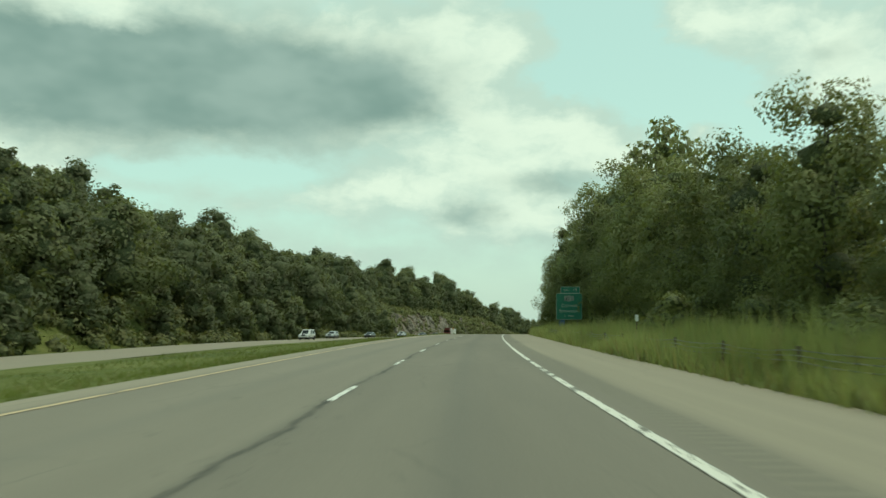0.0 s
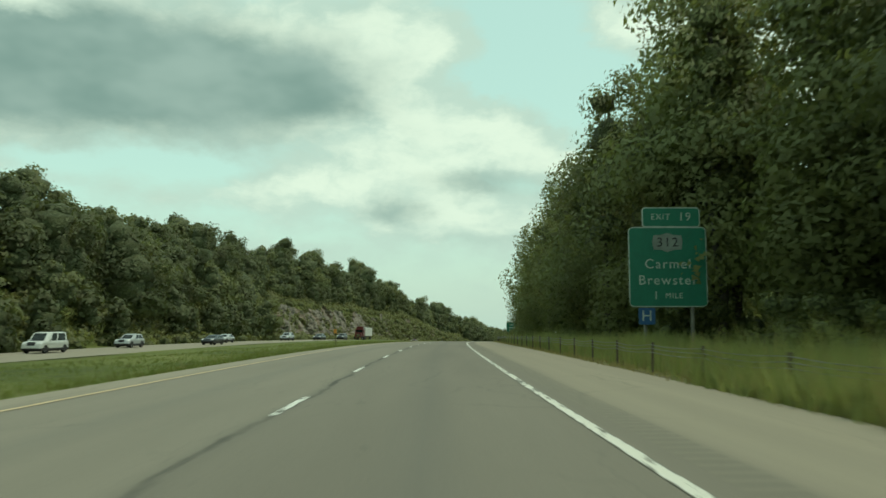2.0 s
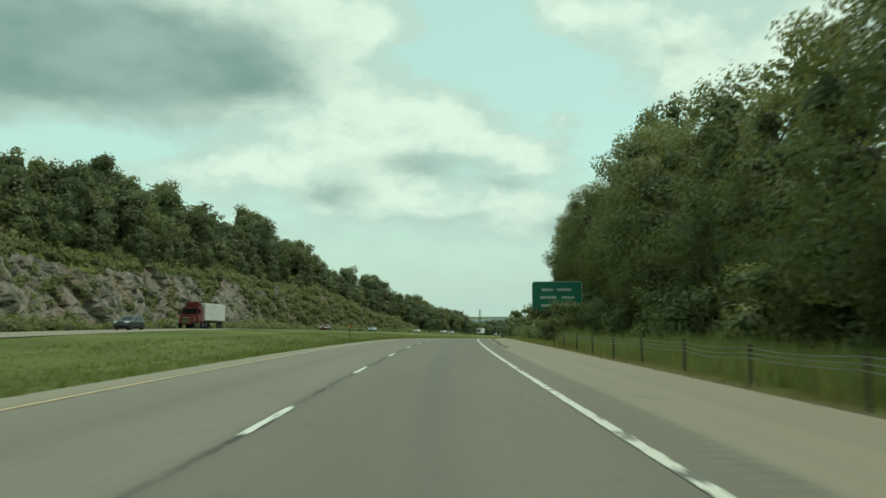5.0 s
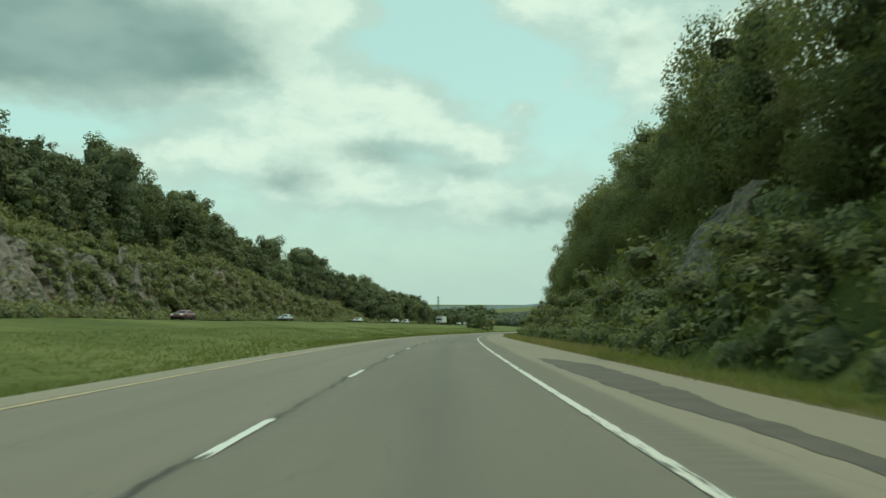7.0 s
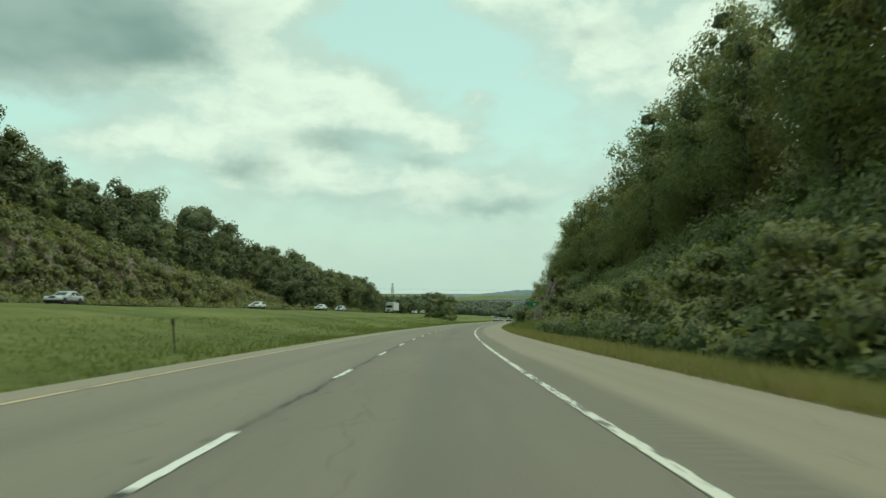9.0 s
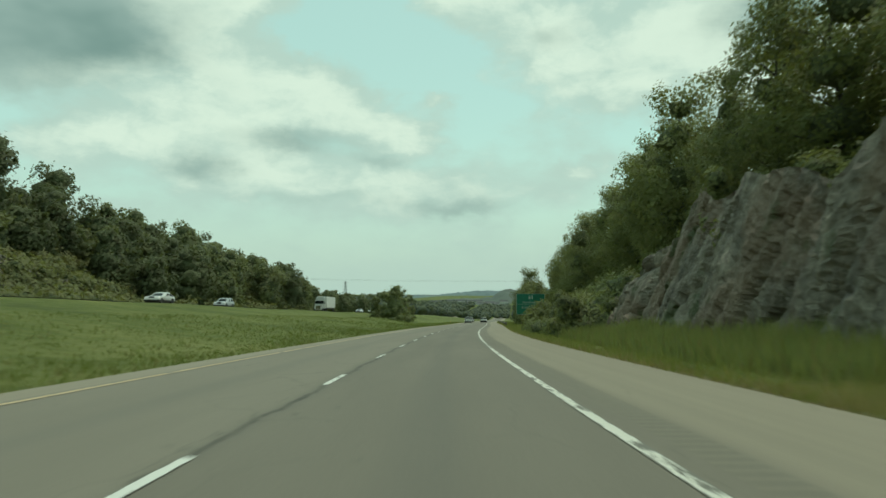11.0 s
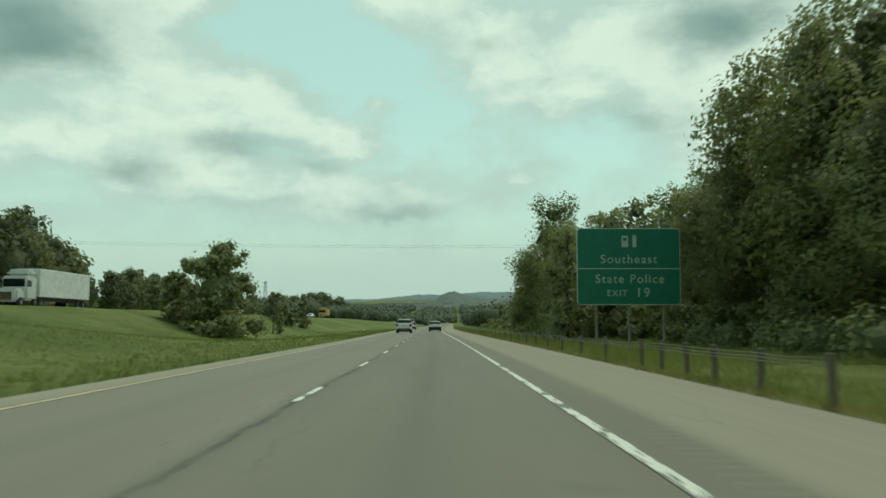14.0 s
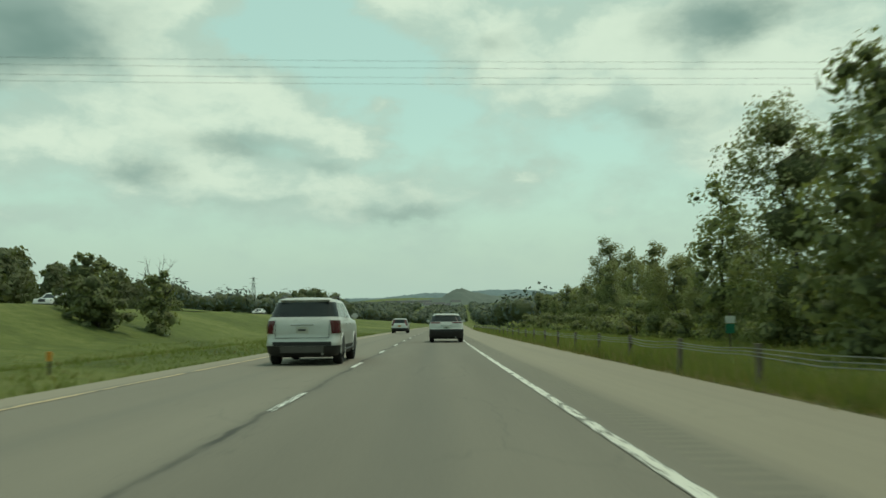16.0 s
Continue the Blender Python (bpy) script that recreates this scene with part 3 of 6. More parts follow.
def build_roads():
    s = np.arange(-120, 1300, 4.0)
    ls = [-6.4, -5.7, -4.5, -3, -1.5, 0, 1.5, 2.2, 3, 4, 4.9]
    me = ribbon("road", s, ls, 0.0, ASPHALT)
    tagged(new("road", me), "worn grey asphalt highway with a ravelled centre joint", "road", kind="structure")
    opp = ribbon("opposite_road", s, np.linspace(OPP_L0, OPP_L1, 7), lambda S, L: table(OPP_Z, S) + 0.03, ASPHALT)
    tagged(new("opposite_road", opp), "pale grey asphalt carriageway beyond the median", "road", kind="structure")
    for name, l, w, mat, text in (("edge_line", 1.725, 0.155, EDGE_LINE, "worn white edge line on the asphalt"), ("median_line", -5.52, 0.13, YELLOW_LINE, "faded yellow line along the median")):
        me = ribbon(name, np.arange(-60, 1200, 2.0), [l - w / 2, l + w / 2], 0.006, mat)
        tagged(new(name, me), text, "road marking", kind="structure")
    dash = thing("lane_line", "broken white lane line, chipped and worn", "road marking", kind="structure")
    for k in range(-3, 95):
        c = (k + 0.29) * 9.36
        me = ribbon("dash", [c - 1.25, c - 0.4, c + 0.4, c + 1.25], [-2.01, -1.89], 0.006, DASH_LINE)
        part("dash", me, dash)


build_ground()
build_roads()


def tar_strip():
    """A dark patched strip on the shoulder."""
    s = np.arange(226, 292, 0.4)
    rng = np.random.default_rng(14)
    shake = lambda: np.convolve(rng.normal(0, 0.22, len(s) + 10), np.ones(11) / 11, "valid") + rng.normal(0, 0.022, len(s))
    a = table([(226, 2.55), (250, 2.75), (275, 3.05), (280, 2.9), (292, 2.8)], s) + shake()
    w = table([(226, 0.2), (252, 0.3), (272, 0.3), (276, 0.55), (280, 0.95), (287, 1.2), (290, 0.7), (292, 0.1)], s) + np.abs(shake())
    v = np.stack([road(s, a, 0.005), road(s, a + w, 0.005)], 1).reshape(-1, 3)
    i = np.arange(len(s) - 1)[:, None] * 2
    tagged(new("tar_strip", mesh_of("tar_strip", v, i + [0, 1, 3, 2], plain("tar", (0.108, 0.096, 0.074), 0.8, 0.0, 30, 0.3))), "dark tar patch along the pale shoulder", "road patch", kind="structure")


tar_strip()


# ---------------------------------------------------------------- foliage
def cards(rng, centres, normals, size, long=1.4):
    """Leaf cards: one rhombus at each centre, facing about its normal."""
    n = len(centres)
    nor = normals + rng.normal(0, 0.38, (n, 3))
    nor /= np.linalg.norm(nor, axis=1)[:, None] + 1e-9
    t = np.cross(nor, rng.normal(0, 1, (n, 3)))
    t /= np.linalg.norm(t, axis=1)[:, None] + 1e-9
    b = np.cross(nor, t)
    r = (size * rng.uniform(0.6, 1.35, n))[:, None]
    v = np.stack([centres + t * r * long * 0.6, centres - t * r * long * 0.4 + b * r * 0.55, centres - t * r * long * 0.4 - b * r * 0.55], 1).reshape(-1, 3)
    return v, np.arange(3 * n).reshape(n, 3), nor


_ico = bmesh.new()
bmesh.ops.create_icosphere(_ico, subdivisions=1, radius=1.0)
ICO_V = np.array([v.co[:] for v in _ico.verts])
ICO_F = np.array([[v.index for v in f.verts] for f in _ico.faces])
_ico.free()


def crown_mesh(name, rng, clusters, leaves, size, leaf, core=0.72, squash=0.85, heart=None, hollow=False):
    """Clumps of leaf cards round hearts whose darker colour stands in for the shade inside. clusters: rows of x, y, z,
    radius, and perhaps density, paleness and the middle of their tree; hollow: only the inner clumps, which are thin of
    leaves, have hearts.
    """
    vs, fs, ix, ns, base = [], [], [], [], 0
    for x, y, z, r, *few in clusters:
        c = np.array([x, y, z])
        middle = np.array(few[2:5]) if len(few) > 4 else heart
        away = np.zeros(3) if middle is None else c - middle
        away = away / (np.linalg.norm(away) + 1e-6)
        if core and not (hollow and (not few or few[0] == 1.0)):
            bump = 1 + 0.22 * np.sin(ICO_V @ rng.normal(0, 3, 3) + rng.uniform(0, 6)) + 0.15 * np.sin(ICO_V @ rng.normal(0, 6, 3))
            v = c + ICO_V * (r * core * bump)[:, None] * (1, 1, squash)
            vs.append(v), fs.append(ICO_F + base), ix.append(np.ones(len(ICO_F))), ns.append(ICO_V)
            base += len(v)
        n = max(8, int(leaves * r * r * (few[0] if few else 1)))
        d = rng.normal(0, 1, (n, 3))
        d /= np.linalg.norm(d, axis=1)[:, None]
        lump = 1 + 0.25 * np.sin(d @ rng.normal(0, 3.5, 3) + rng.uniform(0, 6))
        rad = r * lump * (1 - 0.42 * rng.random(n) ** 1.6)
        out = rng.random(n) < 0.04
        rad = np.where(out, rad * rng.uniform(1.08, 1.22, n), rad)
        v, f, nor = cards(rng, c + d * rad[:, None] * (1, 1, squash), d + (0, 0, 0.25), size)
        # a leaf is shaded partly by its own turn and mostly by the side of the clump it hangs on
        vs.append(v), fs.append(f + base), ix.append(np.full(len(f), 2 if len(few) > 1 and few[1] else 0)), ns.append(np.repeat(d * (0.6 if middle is None else 0.38) + away * 0.5 + nor * 0.3 + (0, 0, 0.25), 3, 0))
        base += len(v)
    ns = np.concatenate(ns)
    ns /= np.linalg.norm(ns, axis=1)[:, None] + 1e-9
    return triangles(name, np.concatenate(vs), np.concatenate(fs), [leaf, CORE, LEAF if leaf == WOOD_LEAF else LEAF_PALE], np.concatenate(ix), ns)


def trunk_mesh(name, rng, h, r, clusters, limbs):
    """A tapered, slightly bent trunk with limbs out to some of the clumps."""
    bm = bmesh.new()

    def limb(points, r0, r1, sides):
        rings = []
        for i, p in enumerate(points):
            q = points[min(i + 1, len(points) - 1)] - points[max(i - 1, 0)]
            m = Matrix.Translation(p) @ q.to_track_quat("Z", "Y").to_matrix().to_4x4()
            rr = r0 + (r1 - r0) * i / (len(points) - 1)
            rings.append([bm.verts.new(m @ Vector((rr * math.cos(a * 2 * math.pi / sides), rr * math.sin(a * 2 * math.pi / sides), 0))) for a in range(sides)])
        for a, b in zip(rings, rings[1:]):
            for i in range(sides):
                bm.faces.new((a[i], a[(i + 1) % sides], b[(i + 1) % sides], b[i]))

    axis = [Vector((rng.normal(0, 0.012) * h * (i > 0), rng.normal(0, 0.012) * h * (i > 0), -0.4 + (h * 0.9 + 0.4) * i / 6)) for i in range(7)]
    limb(axis, r, r * 0.12, 9)
    for k in rng.choice(len(clusters), min(limbs, len(clusters)), replace=False):
        x, y, z, rr = clusters[k][:4]
        z0 = max(0.12 * h, z - 0.35 * math.hypot(x, y) - 0.08 * h)
        i = min(5, max(0, (z0 + 0.4) / (h * 0.9 + 0.4) * 6))
        a = axis[int(i)].lerp(axis[int(i) + 1], i - int(i))
        b = Vector((x, y, z))
        mid = a.lerp(b, 0.5) + Vector((rng.normal(0, 0.03), rng.normal(0, 0.03), 0.02)) * h
        limb([a, mid, b], r * 0.35, r * 0.07, 6)
    me = bpy.data.meshes.new(name)
    bm.to_mesh(me)
    bm.free()
    me.materials.append(BARK)
    return me


def clusters_for(rng, h, spread, low, n, r0):
    """Clump places in an uneven ovoid from low * h up to the top."""
    rows = [(rng.normal(0, 0.1) * spread, rng.normal(0, 0.1) * spread, h * (low + (1 - low) * q), spread * k, 0.3) for q, k in ((0.22, 0.62), (0.45, 0.68), (0.66, 0.6), (0.82, 0.42))]
    for i in range(n):
        u = (i + rng.random()) / n
        z = h * (low + (0.97 - low) * u)
        wide = spread * math.sqrt(max(0.08, 1 - ((u - 0.42) / 0.64) ** 2))
        a, d = rng.uniform(0, 6.283), wide * math.sqrt(rng.random()) * rng.uniform(0.7, 1.15)
        rr = r0 * rng.uniform(0.65, 1.2) * (1.1 - 0.45 * u)
        rows.append((d * math.cos(a), d * math.sin(a), z - rr * 0.5, rr))
    return rows


def make_trees(rows, seed, fine):
    made = []
    for no, (h, spread, low, count, r0, leaf) in enumerate(rows):
        rng = np.random.default_rng(seed + no)
        cl = clusters_for(rng, h, spread, low, count, r0)
        t = thing("tree", "broad-leaved tree in full dark green summer leaf beside the highway", "tree", pose(0, 0, -400), group="roadside trees")
        part("trunk", trunk_mesh("trunk", rng, h, 0.26, cl, 9), t, "rough grey-brown trunk with limbs")
        part("crown", crown_mesh("crown", rng, cl, *((128, 0.19) if fine else (30, 0.40)), leaf, 0.6, heart=np.array([0, 0, h * 0.4]), hollow=True), t)
        made.append((t, h))
    return made


SHAPES = [(20, 4.0, 0.06, 36, 2.1, LEAF), (18, 4.4, 0.03, 36, 2.1, LEAF), (22, 3.8, 0.10, 38, 2.1, LEAF), (16, 4.2, 0.02, 32, 2.1, LEAF_PALE), (19, 3.8, 0.25, 28, 2.0, LEAF)]
TREES = make_trees(SHAPES, 40, True)
BACK_TREES = make_trees(SHAPES[:3], 50, False)

BUSHES = []
for kind_no, (h, count, leaf) in enumerate([(3.2, 11, LEAF), (2.6, 10, LEAF_PALE), (4.2, 14, LEAF)]):
    rng = np.random.default_rng(60 + kind_no)
    cl = [(rng.normal(0, h * 0.36), rng.normal(0, h * 0.36), h * rng.uniform(0.15, 0.75), h * rng.uniform(0.17, 0.28)) for _ in range(count)]
    t = thing("bush", "dense leafy shrub on the roadside bank", "shrub", pose(0, 0, -400), group="roadside shrubs")
    part("stems", trunk_mesh("stems", rng, h * 0.8, 0.05, cl, 6), t, "thin brown woody stems")
    part("crown", crown_mesh("crown", rng, cl, 280, 0.15, leaf, 0.6), t)
    BUSHES.append((t, h))


def plant(kinds, i, s, l, h, rng):
    proto, h0 = kinds[i]
    k = h / h0
    w = k * rng.uniform(0.9, 1.15)
    x, y, z = at_ground(s, l).reshape(3).tolist()
    m = pose(x, y, z - 0.1, 0, 0, rng.uniform(0, 360)) @ Matrix.Diagonal((w, w, k, 1))
    return copy_thing(proto, m)


def right_trees():
    rng = np.random.default_rng(5)
    # against metres along the road: how far off and how tall the front row stands
    FRONT_L = [(-60, 20), (20, 18), (60, 18), (90, 18.5), (114, 17), (120, 12), (160, 11), (200, 11.5), (225, 12.5), (280, 14), (340, 17.5), (380, 19), (430, 18), (520, 16), (545, 17), (578, 17), (584, 14.5), (590, 11.5), (618, 11.5), (627, 16), (640, 16.5), (700, 20), (800, 22), (1200, 26)]
    FRONT_H = [(-60, 11), (20, 11), (50, 13), (85, 18), (108, 22), (120, 20), (140, 16), (155, 16), (167, 13), (180, 14), (195, 15.5), (212, 12), (250, 13), (300, 11), (345, 13.5), (380, 14.5), (400, 14.8), (425, 13), (440, 11), (480, 13.5), (520, 12.5), (545, 12), (560, 13.5), (571, 14), (578, 11.5), (588, 8.5), (594, 10.5), (604, 12.5), (610, 13), (616, 11), (627, 11.5), (637, 12), (643, 10.5), (648, 6.5), (670, 5.5), (690, 8), (698, 13.5), (706, 12), (714, 7.5), (800, 8), (1200, 10)]
    BACK_H = [(-60, 9), (55, 13), (75, 15), (90, 20), (108, 27), (125, 21), (150, 17), (165, 15), (195, 17.5), (212, 14), (250, 15), (330, 13), (370, 14), (430, 12), (480, 13), (530, 14), (550, 14.5), (566, 16), (574, 13), (578, 12), (584, 10), (592, 11), (636, 13), (645, 6.5), (690, 6.5), (700, 11), (800, 9)]
    plant(TREES, 2, 108.0, 19.0, 25.5, rng)
    plant(TREES, 4, 118.5, 16.2, 23.0, rng)
    for i, q, l, h in ((1, 122.0, 16.5, 23.5), (0, 166.0, 14.0, 16.5), (3, 138.0, 13.8, 17.0), (1, 145.0, 14.2, 17.0), (0, 151.0, 17.0, 19.0), (1, 566.0, 19.0, 15.0), (3, 572.0, 19.0, 16.5), (0, 577.0, 18.8, 15.5), (1, 583.0, 18.0, 11.0), (3, 588.0, 17.5, 10.0), (0, 580.0, 23.0, 12.5)):
        plant(TREES, i, q, l, h, rng)
    s = -30.0
    while s < 1050:
        l, h = table(FRONT_L, s), table(FRONT_H, s)
        kinds = TREES if s < 720 else BACK_TREES
        plant(kinds, int(rng.integers(0, len(kinds))), s, l + rng.uniform(-1.2, 1.5), h * rng.uniform(0.8, 1.1), rng)
        s += rng.uniform(4.8, 6.6) * (1.0 if s < 560 else 1.25 if s < 700 else 2.0)
    s = -20.0
    while s < 800:
        l, h = table(FRONT_L, s) + (7.5 if not 540 < s < 580 else 4.5), table(BACK_H, s)
        plant(BACK_TREES, int(rng.integers(0, 3)), s, l + rng.uniform(-2, 2), h * rng.uniform(0.8, 1.15), rng)
        s += rng.uniform(5.6, 7.6) * (1.0 if s < 560 else 1.6)


def right_bushes():
    rng = np.random.default_rng(6)
    s = 0.0
    while s < 760:
        foot = float(table(FOOT_R, s))
        if not 296 < s < 305:
            plant(BUSHES, int(rng.integers(0, 3)), s, foot + rng.uniform(0.5, 2.2), rng.uniform(1.8, 3.6), rng)
        s += rng.uniform(3.4, 5.6)


def undergrowth():
    """Vines and scrub that cover the banks on both sides."""
    rng = np.random.default_rng(9)
    rows = []

    def scrub(s, l, r):
        x, y, z = at_ground(s, l).reshape(3).tolist()
        rows.append((x, y, z + r * 0.25, r))

    for s in np.arange(434, 471, 1.6):
        for l in (12.6, 13.6, 14.6):
            scrub(s + rng.uniform(-0.8, 0.8), l, rng.uniform(0.7, 1.3))
    for s in np.arange(254, 578, 1.9):
        foot = float(table(FOOT_R, s))
        for l in np.arange(foot + 0.3, foot + 14, 1.7):
            if not (434 < s < 470 and l < foot + 1.2):
                scrub(s + rng.uniform(-1, 1), l + rng.uniform(-0.9, 0.9), rng.uniform(0.8, 1.9))
    for s in np.arange(-10, 255, 2.6):
        for l in (11.5, 13.5, 16):
            scrub(s + rng.uniform(-1, 1), l + float(table([(0, 4), (60, 5), (114, 5), (121, 0.5), (255, 0.5)], s)) + rng.uniform(-0.8, 0.8), rng.uniform(0.8, 1.7))
    for s in np.arange(575, 640, 2.4):
        for l in (1.0, 3.2):
            scrub(s + rng.uniform(-1, 1), float(table(FOOT_R, s)) + l + rng.uniform(-1, 1), rng.uniform(0.8, 1.8))
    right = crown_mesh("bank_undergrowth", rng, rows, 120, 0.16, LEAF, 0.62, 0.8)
    tagged(new("bank_undergrowth", right), "tangled green vines and scrub over the roadside bank", "undergrowth", kind="stuff")
    rows.clear()
    for s in np.arange(640, 830, 2.2):
        for l in (1.0, 3.0, 5.5):
            if rng.random() < 0.85:
                scrub(s + rng.uniform(-1, 1), float(table(FOOT_R, s)) + l + rng.uniform(-1, 1), rng.uniform(0.7, 1.3) * (1 + 0.12 * l))
    tagged(new("meadow_shrubs", crown_mesh("meadow_shrubs", rng, rows, 130, 0.15, WEED, 0.5, 0.8)), "pale olive willow shrubs behind the meadow", "shrub", kind="stuff")
    rows.clear()
    for s in np.arange(-10, 640, 3.0):
        cut = float(table(CUT_H, s))
        for l in np.arange(-47.5, -92 if cut > 2 else -64, -3.0):
            if cut > 4 and -60.5 < l < -54 and rng.random() < float(table([(270, 0.85), (345, 0.75), (355, 0.4), (372, 0.7), (430, 0.6), (450, 0.25), (560, 0.2)], s)):
                continue
            if l > -50 and rng.random() < (0.6 if s > 230 else 0.25):
                continue
            scrub(s + rng.uniform(-1.4, 1.4), l + rng.uniform(-1.4, 1.4), rng.uniform(0.9, 2.4))
    for _ in range(900):     # tufts and saplings on the ledges of the rock
        s = 262 + 290 * rng.random() ** 0.8
        top = float(table(CUT_H, s)) * 1.1
        u = rng.random() ** 0.7
        x, y, z = road(s, -54.6 - 0.62 * u * top, float(table(OPP_Z, s)) + u * top).tolist()
        rows.append((x, y, z, rng.uniform(0.5, 1.5) * float(table([(262, 1), (350, 0.8), (440, 1.1), (560, 1.2)], s))))
    for _ in range(420):     # the far half of the cut is nearly grown over
        s = rng.uniform(365, 548)
        top = float(table(CUT_H, s)) * 1.1
        u = rng.random()
        x, y, z = road(s, -54.0 - 0.5 * u * top, float(table(OPP_Z, s)) + u * top).tolist()
        rows.append((x, y, z, rng.uniform(0.7, 1.7)))
    for s in np.arange(262, 560, 2.2):
        for l in (-60.5, -62.5, -64.5):
            scrub(s + rng.uniform(-1, 1), l + rng.uniform(-1, 1), rng.uniform(1.0, 2.2))
    left = crown_mesh("hillside_scrub", rng, rows, 36, 0.38, SCRUB, 0.55, 0.8)
    tagged(new("hillside_scrub", left), "low green scrub round the rock cut and woods", "undergrowth", kind="stuff")


def woods(name, rng, spots, leaves, size, label, leaf=LEAF):
    """Many trees as one far wood. spots: rows of s, l, height."""
    rows = []
    for s, l, h in spots:
        x, y, z = at_ground(s, l).reshape(3).tolist()
        pale = rng.random() < 0.3
        slim = h == 17.2
        for cx, cy, cz, r, *few in clusters_for(rng, h, h * (0.15 if slim else rng.uniform(0.32, 0.43)), 0.06, int(rng.integers(14, 18)), h * (0.07 if slim else rng.uniform(0.15, 0.20))):
            rows.append((x + cx, y + cy, z + cz, r, few[0] if few else 1.0, pale, x, y, z + h * 0.4))
    tagged(new(name, crown_mesh(name, rng, rows, leaves, size, leaf, 0.8, hollow=True)), label, "woodland", kind="stuff")


def left_woods():
    rng = np.random.default_rng(7)
    spots = []
    for s in np.arange(-10, 265, 5.5):
        for l in (-50, -57, -65, -73):
            if l == -50 and rng.random() < 0.2:
                continue
            spots.append((s + rng.uniform(-2.5, 2.5), l + rng.uniform(-2.5, 2.5), rng.uniform(6, 10) if l == -50 else rng.uniform(9.5, 13.5) + (3.5 if rng.random() < 0.18 else 0)))
    spots.append((167, -66, 17.2))
    for s in np.arange(262, 640, 5.5):
        for l in (-68, -75, -84):
            spots.append((s + rng.uniform(-2.5, 2.5), l + rng.uniform(-2.5, 2.5), rng.uniform(5, 9) if l == -68 else rng.uniform(9, 13) + (5.5 if rng.random() < 0.2 else 0)))
    for s in np.arange(540, 760, 6):
        for l in (-53, -61, -70):
            if rng.random() < 0.8:
                spots.append((s + rng.uniform(-3, 3), l + rng.uniform(-3, 3), rng.uniform(9, 14) if s < 650 else rng.uniform(5.5, 8.5)))
    woods("left_woods", rng, spots, 48, 0.40, "dense dark green woods on the hill beyond the far carriageway", WOOD_LEAF)


right_trees()
right_bushes()
undergrowth()
left_woods()
for proto, _ in TREES + BACK_TREES + BUSHES:   # the patterns themselves stand in the wood as well
    i = (TREES + BACK_TREES + BUSHES).index((proto, _))
    x, y, z = at_ground(-40.0 - 9 * i, 30.0).reshape(3).tolist()
    proto.matrix_basis = pose(x, y, z)


# ---------------------------------------------------------------- rock cuts
def rock_face(name, s0, s1, foot, lean, height, seed, label, step=0.8, rows=24, deep=1.0):
    """A blasted rock face along the road. foot: its l; lean: l per metre up; height: rows of s, metres; deep: how far its blocks stand out."""
    s = np.arange(s0, s1, step)
    u = np.linspace(0, 1, rows)
    S, U = np.meshgrid(s, u, indexing="ij")
    wild = np.array([noise.noise(Vector((q * 0.07, seed, 0))) + 0.5 * noise.noise(Vector((q * 0.3, seed, 4))) for q in s])
    hgt = table(height, S) * (1 + 0.4 * wild)[:, None]
    z0 = ground_z(S.ravel(), np.full(S.size, foot)).reshape(S.shape) - 0.4
    Z = z0 + U * hgt
    side = math.copysign(1, foot)
    out = np.zeros(S.shape)
    for i in range(S.shape[0]):
        for j in range(S.shape[1]):
            a, z = S[i, j], Z[i, j]
            q = Vector((a * 0.16, z * 0.09 + a * 0.03, seed))
            block = 0.0
            for size, amount in ((0.22, 1.3), (0.6, 0.6), (1.4, 0.25)):     # tilted blocks split along steep joints
                d, p = noise.voronoi(Vector(((a + 0.5 * z) * size, (z - 0.2 * a) * size * 0.45, seed * 3.1)))
                h = math.sin(p[0].x * 12.9 + p[0].y * 78.2 + p[0].z) * 43758.5
                block += amount * ((h - math.floor(h)) - 0.5 - 0.5 * max(0, 0.12 - (d[1] - d[0])) / 0.12)
            out[i, j] = deep * (1.2 * noise.noise(q) + block + 0.12 * noise.noise(q * 14))
    L = foot + side * (lean * U * hgt - out)
    v = road(S.ravel(), L.ravel(), Z.ravel())
    n, k = S.shape
    i = (np.arange(n - 1)[:, None] * k + np.arange(k - 1)[None]).ravel()
    f = np.stack([i, i + 1, i + k + 1, i + k], 1)
    tagged(new(name, mesh_of(name, v, f, ROCK)), label, "rock face", kind="structure")


rock_face("rock_face", 262, 545, -54.5, 0.45, [(262, 2), (285, 9.5), (330, 10.5), (430, 11), (470, 9), (520, 5), (545, 2)], 11, "steep blasted grey and tan rock cut beside the far carriageway")
rock_face("rock_outcrop", 433, 472, 9.8, 0.28, [(433, 2.5), (438, 5.8), (463, 6.2), (472, 2.5)], 12, "grey fractured rock outcrop at the foot of the wooded bank", 0.3, 34, 0.55)
rock_face("rock_patch", 297, 305.5, 10.4, 0.55, [(297, 1.5), (299, 5.4), (303, 5.0), (305.5, 2.0)], 13, "small bare grey rock patch among the shrubs of the bank", 0.3, 26, 0.5)


